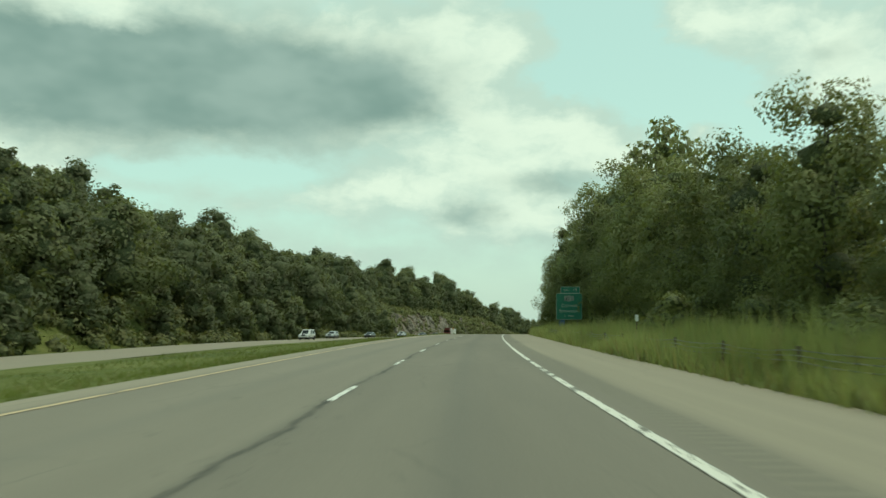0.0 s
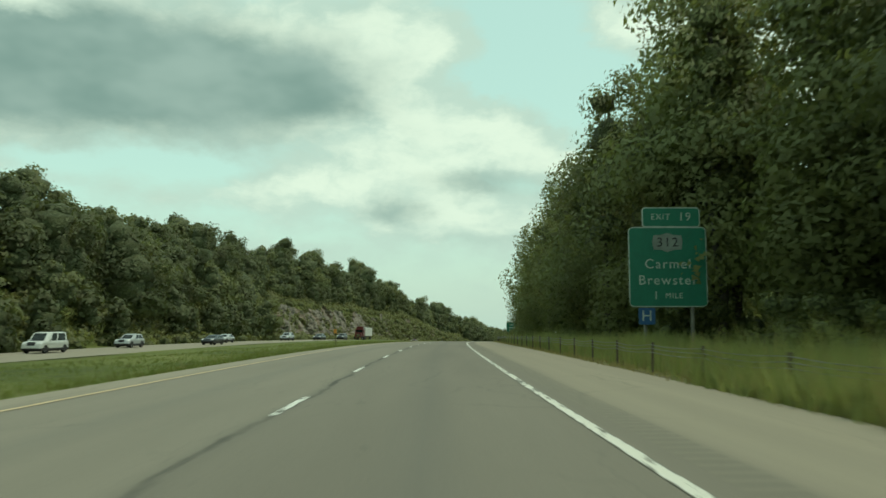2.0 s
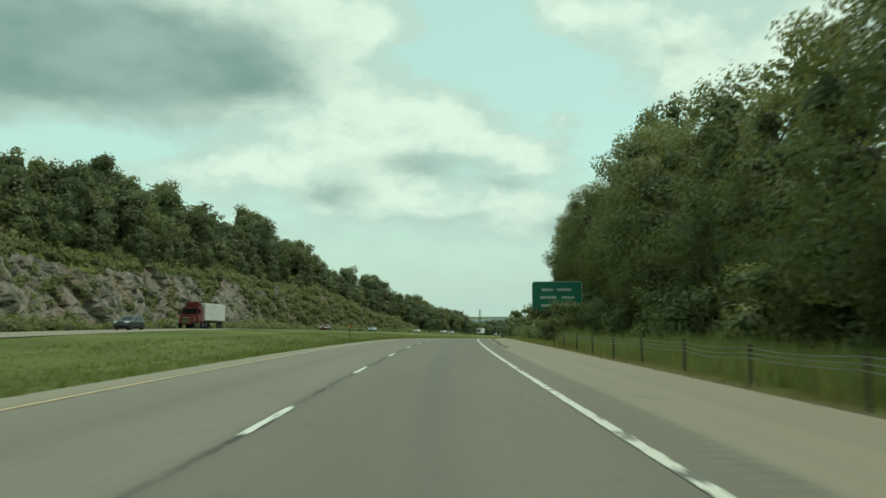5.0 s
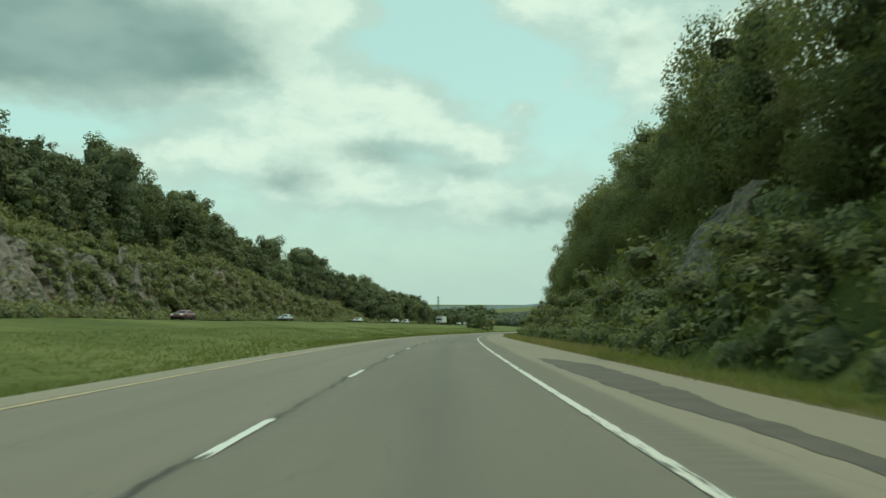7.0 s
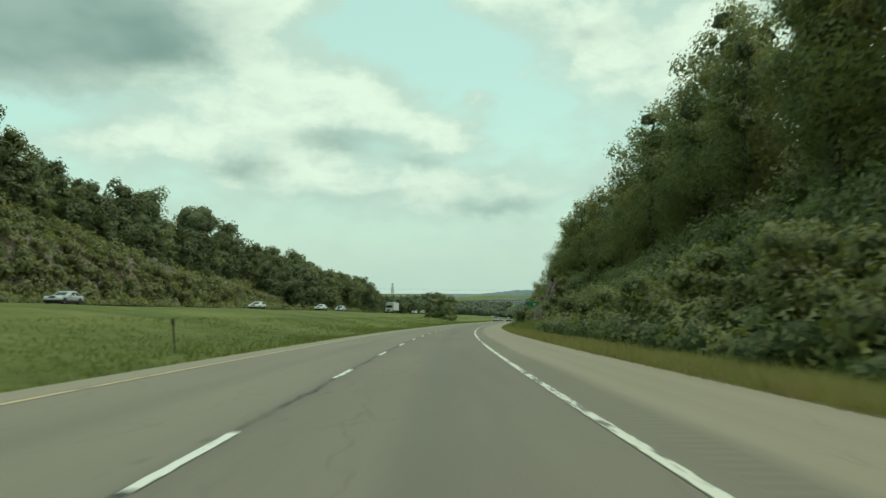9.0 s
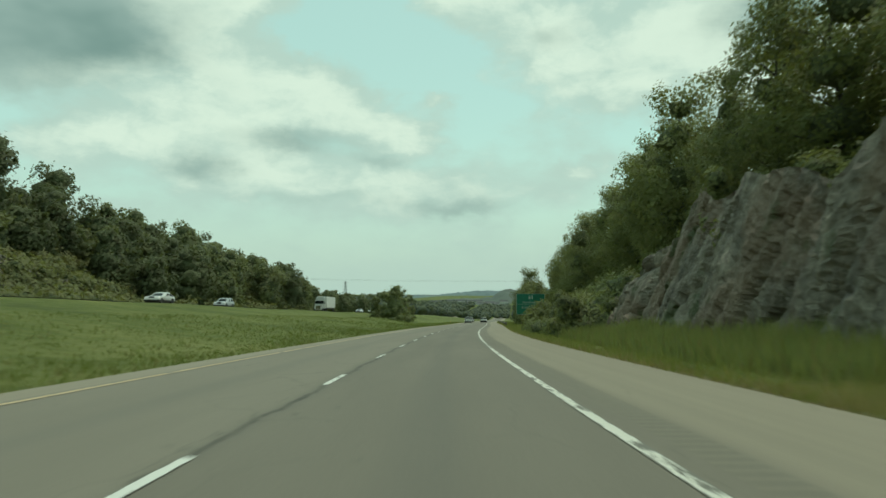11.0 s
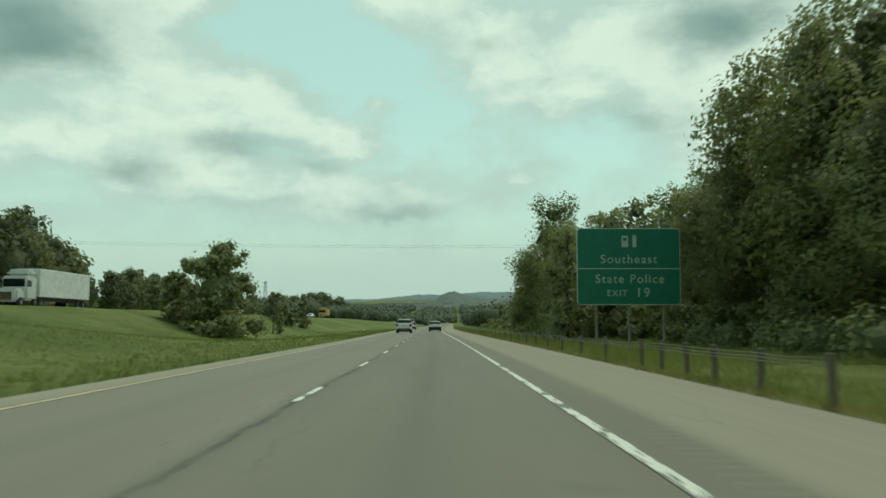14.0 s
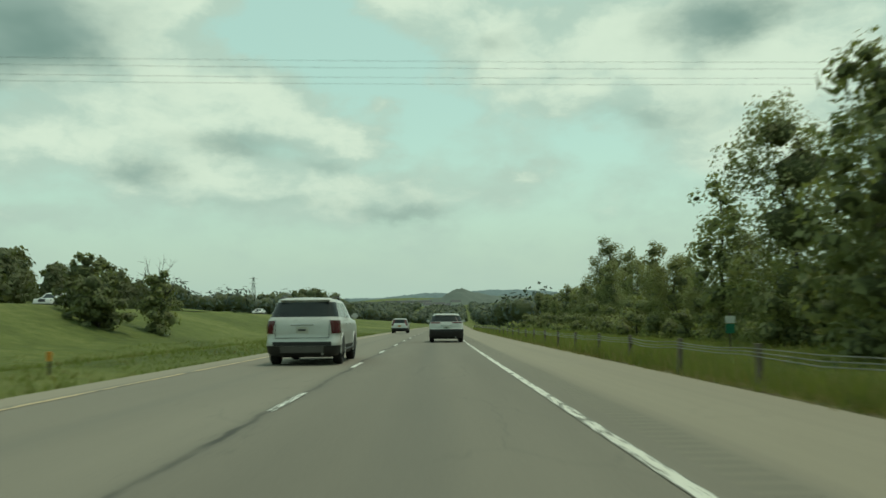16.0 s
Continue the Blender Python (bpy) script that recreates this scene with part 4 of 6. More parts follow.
# ---------------------------------------------------------------- grass
def tufts(name, rng, places, height, width, blades, mats, label, droop=0.35):
    """Tufts of bent blades as one sheet of stuff. places: (n, 3); height: one a tuft."""
    n = len(places)
    c = np.repeat(places, blades, 0) + rng.normal(0, 0.09, (n * blades, 3)) * (1, 1, 0)
    h = np.repeat(height, blades) * rng.uniform(0.55, 1.15, n * blades)
    a = rng.uniform(0, 6.283, n * blades)
    side = np.stack([np.cos(a), np.sin(a), 0 * a], 1) * (width * rng.uniform(0.6, 1.4, n * blades))[:, None]
    b = rng.uniform(0, 6.283, n * blades)
    lean = np.stack([np.cos(b), np.sin(b), 0 * b], 1) * (h * droop * rng.random(n * blades))[:, None]
    up = np.stack([0 * h, 0 * h, h], 1)
    v = np.stack([c - side, c + side, c + lean + up], 1).reshape(-1, 3)
    f = np.arange(3 * n * blades).reshape(-1, 3)
    idx = (rng.random(n * blades) < 0.12).astype(int)
    me = triangles(name, v, f, mats)
    me.polygons.foreach_set("material_index", idx.astype(np.int32))
    tagged(new(name, me), label, "grass", kind="stuff")


def build_grass():
    rng = np.random.default_rng(21)

    def spread(n, s0, s1, l0, l1, power=1.0):
        s = rng.uniform(s0, s1, n)
        l = l0 + (l1 - l0) * rng.random(n) ** power
        return s, l

    s, l = spread(52000, -2, 690, -6.5, -20, 1.6)
    tufts("median_grass", rng, at_ground(s, l), rng.uniform(0.07, 0.20, len(s)) * (1.1 + 0.6 * np.sin(s / 5.3 + 2 * np.sin(l * 0.6)) * np.sin(l * 0.9 + s / 13)), 0.016, 3, [BLADE, DRY], "ragged green grass along the median edge", 1.1)
    # tall weeds behind the rails
    s, l = spread(42000, 2, 232, 4.95, 12.5, 1.25)
    keep = (rng.random(len(s)) < 0.45 + 0.55 * (np.sin(s / 7) * np.sin(l + s / 23) > -0.3)) & ((s < 92) | (l > 5.6))
    s, l = s[keep], l[keep]
    mound = 0.78 + 0.3 * np.sin(s / 4.3 + 1.1 * np.sin(l * 0.9)) + 0.18 * np.sin(s / 1.7 + l)
    tall = table([(-10, 1.15), (60, 1.1), (95, 0.85), (232, 0.75)], s)
    tufts("tall_weeds", rng, at_ground(s, l), rng.uniform(0.75, 1.35, len(s)) * mound * tall * np.clip((l - 4.2) / 1.5, 0.3, 1), 0.020, 5, [WEED, DRY], "tall pale green weeds and seed heads along the guide rail", 0.5)
    s, l = spread(5500, 2, 90, 4.95, 5.4, 1.0)
    tufts("front_weeds", rng, at_ground(s, l), rng.uniform(0.35, 0.95, len(s)) * (0.75 + 0.35 * np.sin(s / 3.1)), 0.02, 5, [WEED, DRY], "rank weeds growing through the guide rail", 0.6)
    s, l = spread(5000, 433, 471, 7.0, 10.2, 0.8)
    tufts("rock_foot_weeds", rng, at_ground(s, l), rng.uniform(0.4, 1.0, len(s)), 0.02, 5, [WEED, DRY], "tall green grass at the foot of the rock", 0.6)
    s, l = spread(14000, 236, 560, 5.05, 8.5, 1.3)
    tufts("verge_grass", rng, at_ground(s, l), rng.uniform(0.08, 0.32, len(s)), 0.014, 5, [BLADE, DRY], "short green and straw grass along the shoulder", 0.8)
    s, l = spread(9000, 296, 432, 5.05, 7.6, 1.2)
    tufts("straw_verge", rng, at_ground(s, l), rng.uniform(0.12, 0.42, len(s)), 0.014, 5, [DRY, BLADE], "straw-coloured dry grass along the shoulder", 0.8)
    s, l = spread(7000, 590, 740, 5.1, 6.6, 1.0)
    tufts("rail_weeds", rng, at_ground(s, l), rng.uniform(0.2, 0.62, len(s)), 0.017, 5, [BLADE, DRY], "rank green and brown weeds under the cable rail", 0.6)
    s, l = spread(12000, 555, 740, 5.2, 15, 1.2)
    tufts("meadow_grass", rng, at_ground(s, l), rng.uniform(0.15, 0.5, len(s)), 0.014, 5, [BLADE, DRY], "green meadow grass behind the cable rail", 0.8)
    s, l = spread(13000, 0, 720, 4.9, 5.9, 1.3)
    tufts("edge_grass", rng, at_ground(s, l), rng.uniform(0.05, 0.18, len(s)), 0.014, 5, [DRY, BLADE], "dry straw-coloured grass at the pavement edge", 0.9)


build_grass()


# ---------------------------------------------------------------- guide rails and posts
def cable_rail(posts, l, heights, label, wide=0.05, deep=0.07, mat=None, tall=0.74):
    rail = thing("cable_guide_rail", label, "guide rail")
    me = None
    for s in posts:
        z0 = float(ground_z(s, l)[0])
        if me is None:
            bm = box(wide, deep, tall + 0.35, 0, 0, -0.35, 0.008)
            me = bpy.data.meshes.new("post")
            bm.to_mesh(me)
            bm.free()
            me.materials.append(mat or RUST)
        ob = part("post", me, rail)
        ob.matrix_basis = on_road(s, l, z0, 0) @ pose(0, 0, 0, random.uniform(-2, 2), random.uniform(-2.5, 2.5), 0)
    posts = np.asarray(posts)
    for k, h in enumerate(heights):
        bm = bmesh.new()
        rings = []
        for s in np.arange(posts[0], posts[-1], 1.25):
            i = max(1, int(np.searchsorted(posts, s)))
            u, gap = (s - posts[i - 1]) / (posts[i] - posts[i - 1]), posts[i] - posts[i - 1]
            sag = -0.013 * gap * math.sin(math.pi * u) * (1 + 0.4 * math.sin(posts[i] * 0.7 + k))
            c = Vector(road(s, l - deep / 2 - 0.015, float(ground_z(s, l)[0]) + h + sag).tolist())
            t = Vector(_dir(s))
            r = t.cross(Vector((0, 0, 1))).normalized()
            rings.append([bm.verts.new(c + r * 0.010 * math.cos(a) + Vector((0, 0, 0.010 * math.sin(a)))) for a in (0.8, 2.4, 3.9, 5.5)])
        for a, b in zip(rings, rings[1:]):
            for i in range(4):
                bm.faces.new((a[i], a[(i + 1) % 4], b[(i + 1) % 4], b[i]))
        part("cable", (bm, STEEL), rail, "pale steel cable")


def _dir(s):
    h = math.radians(heading(s))
    return (-math.sin(h), math.cos(h), 0.0)


WOOD_POST = plain("weathered_wood", (0.15, 0.125, 0.092), 0.9, 0.0, 18, 0.4)
cable_rail(np.arange(-6, 232, 3.75), 5.35, (0.50, 0.59, 0.68), "three slack steel cables on thin weathered posts along the shoulder")
cable_rail([543.5, 545.8, 547.8, 549.4, 551.2, 552.9, *np.arange(557, 746, 4.05)], 5.25, (0.55, 0.61, 0.67), "three steel cables close together on brown wooden posts", 0.09, 0.10, WOOD_POST, 0.73)


def delineator(s, l, h=1.1, colour=None, label="thin marker post with a small white reflector", size=(0.11, 0.2)):
    z0 = float(ground_z(s, l)[0])
    t = thing("marker_post", label, "marker post", on_road(s, l, z0) @ pose(0, 0, 0, random.uniform(-3, 3), random.uniform(-4, 4), 0), group="marker posts")
    part("post", (box(0.05, 0.03, h + 0.3, 0, 0, -0.3, 0.006), RUST), t)
    part("reflector", (box(size[0], 0.012, size[1], 0, -0.022, h - size[1], 0.004), colour or WHITE_PLASTIC), t)


delineator(34.6, 7.2, 1.55, WHITE_PLASTIC, "thin marker post with a white plate among tall weeds", (0.15, 0.3))
for s, l in ((66, 7.2), (127, 7.4), (176, 7.2), (312, 8.2), (388, 8.0), (523, 8.4)):
    delineator(s, l)
delineator(132.4, -7.9, 1.3, ORANGE, "leaning median post with a yellow-orange plate", (0.2, 0.3))
delineator(192, -7.9, 1.2, RUST, "bare dark steel marker post in the median grass")
delineator(252, -8.6, 1.35, ORANGE, "thin median post with an orange reflector")
delineator(367, -8.4, 1.1, RUST, "bare dark steel marker post in the median grass")
delineator(625.9, -8.0, 0.5, ORANGE, "leaning median post with an orange reflector")


# ---------------------------------------------------------------- signs
def letters(text, size, mat, x, z, y, parent, name="lettering", label=""):
    cu = bpy.data.curves.new(name, "FONT")
    cu.body, cu.size, cu.align_x, cu.align_y = text, size, "CENTER", "CENTER"
    cu.extrude = 0.004
    cu.space_character = 1.18
    ob = bpy.data.objects.new(name, cu)
    scene.collection.objects.link(ob)
    whole = bpy.data.meshes.new_from_object(ob)
    bpy.data.objects.remove(ob)
    bpy.data.curves.remove(cu)
    bm = bmesh.new()
    bm.from_mesh(whole)
    bpy.data.meshes.remove(whole)
    bmesh.ops.remove_doubles(bm, verts=bm.verts, dist=1e-5)
    # islands of faces, joined where they lie over one another, are the letters
    left, groups = set(bm.faces), []
    while left:
        todo, isle = [left.pop()], []
        while todo:
            f = todo.pop()
            isle.append(f)
            for e in f.edges:
                for g in e.link_faces:
                    if g in left:
                        left.discard(g)
                        todo.append(g)
        xs = [v.co.x for f in isle for v in f.verts]
        groups.append([min(xs), max(xs), isle])
    groups.sort(key=lambda g: g[0])
    merged = []
    for g in groups:
        if merged and g[0] < merged[-1][1] - 0.3 * (g[1] - g[0]):
            merged[-1][1] = max(merged[-1][1], g[1])
            merged[-1][2] += g[2]
        else:
            merged.append(g)
    for a, b, isle in merged:
        me = bpy.data.meshes.new("letter")
        index, verts, faces = {}, [], []
        for f in isle:
            row = []
            for v in f.verts:
                if v not in index:
                    index[v] = len(verts)
                    verts.append(v.co[:])
                row.append(index[v])
            faces.append(row)
        me.from_pydata(verts, [], faces)
        me.materials.append(mat)
        part("letter", me, parent).matrix_basis = pose(x, y, z, 90, 0, 0)
    bm.free()


def rounded(w, h, r, thick, x, z, y0):
    """An upright rounded panel, its face at y0 and its back at y0 + thick."""
    bm = bmesh.new()
    pts = []
    for cx, cz, a0 in ((w / 2 - r, h / 2 - r, 0), (-w / 2 + r, h / 2 - r, 90), (-w / 2 + r, -h / 2 + r, 180), (w / 2 - r, -h / 2 + r, 270)):
        pts += [(x + cx + r * math.cos(radians(a0 + k * 22.5)), z + cz + r * math.sin(radians(a0 + k * 22.5))) for k in range(5)]
    a = [bm.verts.new((px, y0, pz)) for px, pz in pts]
    b = [bm.verts.new((px, y0 + thick, pz)) for px, pz in pts]
    bm.faces.new(a)
    bm.faces.new(b[::-1])
    for i in range(len(a)):
        bm.faces.new((a[i], b[i], b[(i + 1) % len(a)], a[(i + 1) % len(a)]))
    bmesh.ops.recalc_face_normals(bm, faces=bm.faces)
    return bm


def guide_sign(s, l0, l1, z0, z1, posts, label, turn=0.0):
    """A green panel with a white border on posts. Its plan: x along the panel, from its middle, z up from the road's surface."""
    lm, w, h = (l0 + l1) / 2, l1 - l0, z1 - z0
    t = thing("highway_sign", label, "road sign", on_road(s, lm, 0, turn))
    zc = (z0 + z1) / 2
    panel = part("panel", (rounded(w, h, 0.22, 0.05, 0, zc, 0.0), SIGN_WHITE), t, "white-edged green sign panel")
    part("field", (rounded(w - 0.09, h - 0.09, 0.18, 0.02, 0, zc, -0.012), SIGN_GREEN), panel)
    for x in posts:
        zg = float(ground_z(s, lm + x)[0])
        part("post", (box(0.12, 0.2, z1 - 0.2 - zg + 0.5, x, 0.17, zg - 0.5, 0.012), POST), t, "grey steel sign post")
    return t, panel, zc


# the exit sign
t, panel, zc = guide_sign(112.6, 9.0, 12.7, 2.1, 5.9, (-1.1, 1.15), "green exit sign with white lettering on two steel posts")
tab = part("exit_tab", (rounded(2.75, 0.95, 0.16, 0.05, 0.2, 6.37, 0.0), SIGN_WHITE), t, "small green exit number panel")
part("field", (rounded(2.66, 0.86, 0.13, 0.02, 0.2, 6.37, -0.012), SIGN_GREEN), tab)
letters("EXIT", 0.40, SIGN_WHITE, -0.3, 6.38, -0.02, tab)
letters("19", 0.56, SIGN_WHITE, 0.85, 6.38, -0.02, tab)
bm = bmesh.new()
pts = [(-0.72, 0.0), (-0.66, 0.34), (-0.3, 0.36), (0, 0.46), (0.3, 0.36), (0.66, 0.34), (0.72, 0), (0.66, -0.34), (0.3, -0.36), (0, -0.46), (-0.3, -0.36), (-0.66, -0.34)]
bm.faces.new([bm.verts.new((x, -0.018, 5.16 + z)) for x, z in pts][::-1])
bmesh.ops.solidify(bm, geom=bm.faces[:], thickness=0.006)
shield = part("route_shield", (bm, SIGN_WHITE), t, "white route shield with black numerals")
letters("312", 0.62, SIGN_BLACK, 0.0, 5.15, -0.03, shield)
letters("Carmel", 0.64, SIGN_WHITE, 0.0, 4.12, -0.02, panel)
letters("Brewster", 0.64, SIGN_WHITE, -0.02, 3.35, -0.02, panel)
letters("1", 0.55, SIGN_WHITE, -0.6, 2.62, -0.02, panel)
letters("MILE", 0.36, SIGN_WHITE, 0.25, 2.62, -0.02, panel)
blue = part("hospital_panel", (rounded(0.78, 0.78, 0.06, 0.03, -1.05, 1.66, 0.0), SIGN_BLUE), t, "small blue hospital panel")
letters("H", 0.72, SIGN_WHITE, -1.05, 1.66, -0.012, blue)

# the wide sign whose words cannot be read
t, panel, zc = guide_sign(251.0, 5.95, 9.85, 2.05, 4.6, (-1.0, 0.7), "wide green guide sign on steel posts before the bank")
for x, z, w in ((-0.75, 3.95, 0.9), (0.55, 3.95, 1.1), (-0.7, 3.35, 1.3), (0.85, 3.35, 1.0), (-0.3, 2.72, 1.9)):
    part("lettering", (rounded(w, 0.2, 0.04, 0.006, x, z, -0.02), SIGN_WHITE), panel, "faded white line of lettering")

# the service sign
t, panel, zc = guide_sign(575.0, 7.75, 13.4, 2.15, 6.33, (-1.75, 0.05, 1.95), "green service and police sign on three steel posts")
letters("Southeast", 0.66, SIGN_WHITE, 0.0, 4.62, -0.02, panel)
part("rule", (rounded(5.55, 0.05, 0.02, 0.008, 0, 4.12, -0.02), SIGN_WHITE), panel)
letters("State Police", 0.66, SIGN_WHITE, 0.05, 3.55, -0.02, panel)
letters("EXIT", 0.48, SIGN_WHITE, -0.65, 2.78, -0.02, panel)
letters("19", 0.72, SIGN_WHITE, 0.75, 2.80, -0.02, panel)
sym = part("fuel_symbol", (rounded(0.36, 0.62, 0.06, 0.008, -0.2, 5.6, -0.02), SIGN_WHITE), panel, "white fuel pump pictogram")
part("window", (rounded(0.2, 0.18, 0.03, 0.006, -0.2, 5.72, -0.03), SIGN_GREEN), sym)
part("phone_symbol", (rounded(0.2, 0.66, 0.05, 0.008, 0.32, 5.62, -0.02), SIGN_WHITE), panel, "white pictogram")

# small sign behind the far rail
t = thing("small_sign", "small white plate on a thin post in the meadow", "road sign", on_road(637.0, 10.6, float(ground_z(637.0, 10.6)[0])))
part("post", (box(0.06, 0.05, 1.75, 0, 0.03, -0.3, 0.008), RUST), t)
part("plate", (rounded(0.36, 0.26, 0.03, 0.01, 0, 1.22, -0.012), WHITE_PLASTIC), t, "small pale plate")
part("plate", (rounded(0.32, 0.34, 0.03, 0.01, 0, 0.9, -0.012), SIGN_GREEN), t, "small green plate")


# ---------------------------------------------------------------- vehicles
def ring(z, yr, yf, w, rc, bulge=0.05):
    """One level of a car's skin: 56 points round a rounded rectangle, from the rear's left to its right and on round."""
    p = []
    for x in np.linspace(-(w - rc), w - rc, 9)[:-1]:
        p.append((x, yr + bulge * (x / w) ** 2))
    for k in range(3):
        a = radians(-90 + 30 * k)
        p.append((w - rc + rc * math.cos(a), yr + bulge + rc + rc * math.sin(a) - bulge * (k == 0) * 0.3))
    for y in np.linspace(yr + bulge + rc, yf - rc, 15)[:-1]:
        p.append((w, y))
    for k in range(3):
        a = radians(30 * k)
        p.append((w - rc + rc * math.cos(a), yf - rc + rc * math.sin(a)))
    for x in np.linspace(w - rc, -(w - rc), 9)[:-1]:
        p.append((x, yf - bulge * (x / w) ** 2 * 0.6))
    for k in range(3):
        a = radians(90 + 30 * k)
        p.append((-(w - rc) + rc * math.cos(a), yf - rc + rc * math.sin(a)))
    for y in np.linspace(yf - rc, yr + bulge + rc, 15)[:-1]:
        p.append((-w, y))
    for k in range(3):
        a = radians(180 + 30 * k)
        p.append((-(w - rc) + rc * math.cos(a), yr + bulge + rc + rc * math.sin(a)))
    return [(x, y, z) for x, y in p]


REAR, RIGHT_REAR, RIGHT_SIDE, RIGHT_FRONT, FRONT, LEFT_FRONT, LEFT_SIDE, LEFT_REAR = range(0, 8), range(8, 11), range(11, 25), range(25, 28), range(28, 36), range(36, 39), range(39, 53), range(53, 56)


def skin(levels, cells=None, out=0.0, mat=None, cap=False):
    """A bmesh of the cells (level, column) of a car's skin, pushed out by some metres."""
    rings = [ring(*row) for row in levels]
    bm = bmesh.new()
    grid = [[bm.verts.new(p) for p in r] for r in rings]
    n = len(grid[0])
    for j in range(len(grid) - 1):
        for i in range(n):
            if cells is None or (j, i) in cells:
                bm.faces.new((grid[j][i], grid[j][(i + 1) % n], grid[j + 1][(i + 1) % n], grid[j + 1][i]))
    if cap:
        bm.faces.new(grid[-1])
        bm.faces.new(grid[0][::-1])
    if out:
        bm.normal_update()
        for v in bm.verts:
            if v.link_faces:
                v.co += v.normal * out
    bmesh.ops.delete(bm, geom=[v for v in bm.verts if not v.link_faces], context="VERTS")
    for f in bm.faces:
        f.smooth = True
    return bm, mat


def wheel_parts(t, x, y, r, width):
    side = 1 if x > 0 else -1
    bm = bmesh.new()
    prof = [(r * 0.62, width / 2), (r * 0.9, width / 2), (r * 0.98, width * 0.4), (r, width * 0.2), (r, -width * 0.2), (r * 0.98, -width * 0.4), (r * 0.9, -width / 2), (r * 0.62, -width / 2)]
    rings = [[bm.verts.new((x + o, y + q * math.sin(a * math.pi / 14), r + q * math.cos(a * math.pi / 14))) for q, o in prof] for a in range(28)]
    for a, b in zip(rings, rings[1:] + rings[:1]):
        for i in range(len(prof) - 1):
            bm.faces.new((a[i], a[i + 1], b[i + 1], b[i]))
    bmesh.ops.recalc_face_normals(bm, faces=bm.faces)
    wheel = part("wheel", (bm, RUBBER), t, "black tyre with an alloy rim")
    bm = bmesh.new()
    o = x + side * width * 0.36
    hub = [bm.verts.new((o + side * 0.02, y + r * 0.14 * math.sin(k * math.pi / 5), r + r * 0.14 * math.cos(k * math.pi / 5))) for k in range(10)]
    bm.faces.new(hub)
    for k in range(5):
        a = k * 2 * math.pi / 5
        q = [(0.1, -0.16), (0.62, -0.13), (0.62, 0.13), (0.1, 0.16)]
        bm.faces.new([bm.verts.new((o + side * (0.02 if d < 0.3 else 0.0), y + r * d * math.sin(a + e), r + r * d * math.cos(a + e))) for d, e in q])
    rim = [[bm.verts.new((o, y + r * d * math.sin(k * math.pi / 12), r + r * d * math.cos(k * math.pi / 12))) for k in range(24)] for d in (0.56, 0.66)]
    for k in range(24):
        bm.faces.new((rim[0][k], rim[0][(k + 1) % 24], rim[1][(k + 1) % 24], rim[1][k]))
    part("rim", (bm, ALLOY), wheel, "spoked alloy rim")
    bm = bmesh.new()
    bm.faces.new([bm.verts.new((x + side * width * 0.2, y + r * 0.62 * math.sin(k * math.pi / 8), r + r * 0.62 * math.cos(k * math.pi / 8))) for k in range(16)])
    part("brake", (bm, TRIM), wheel)


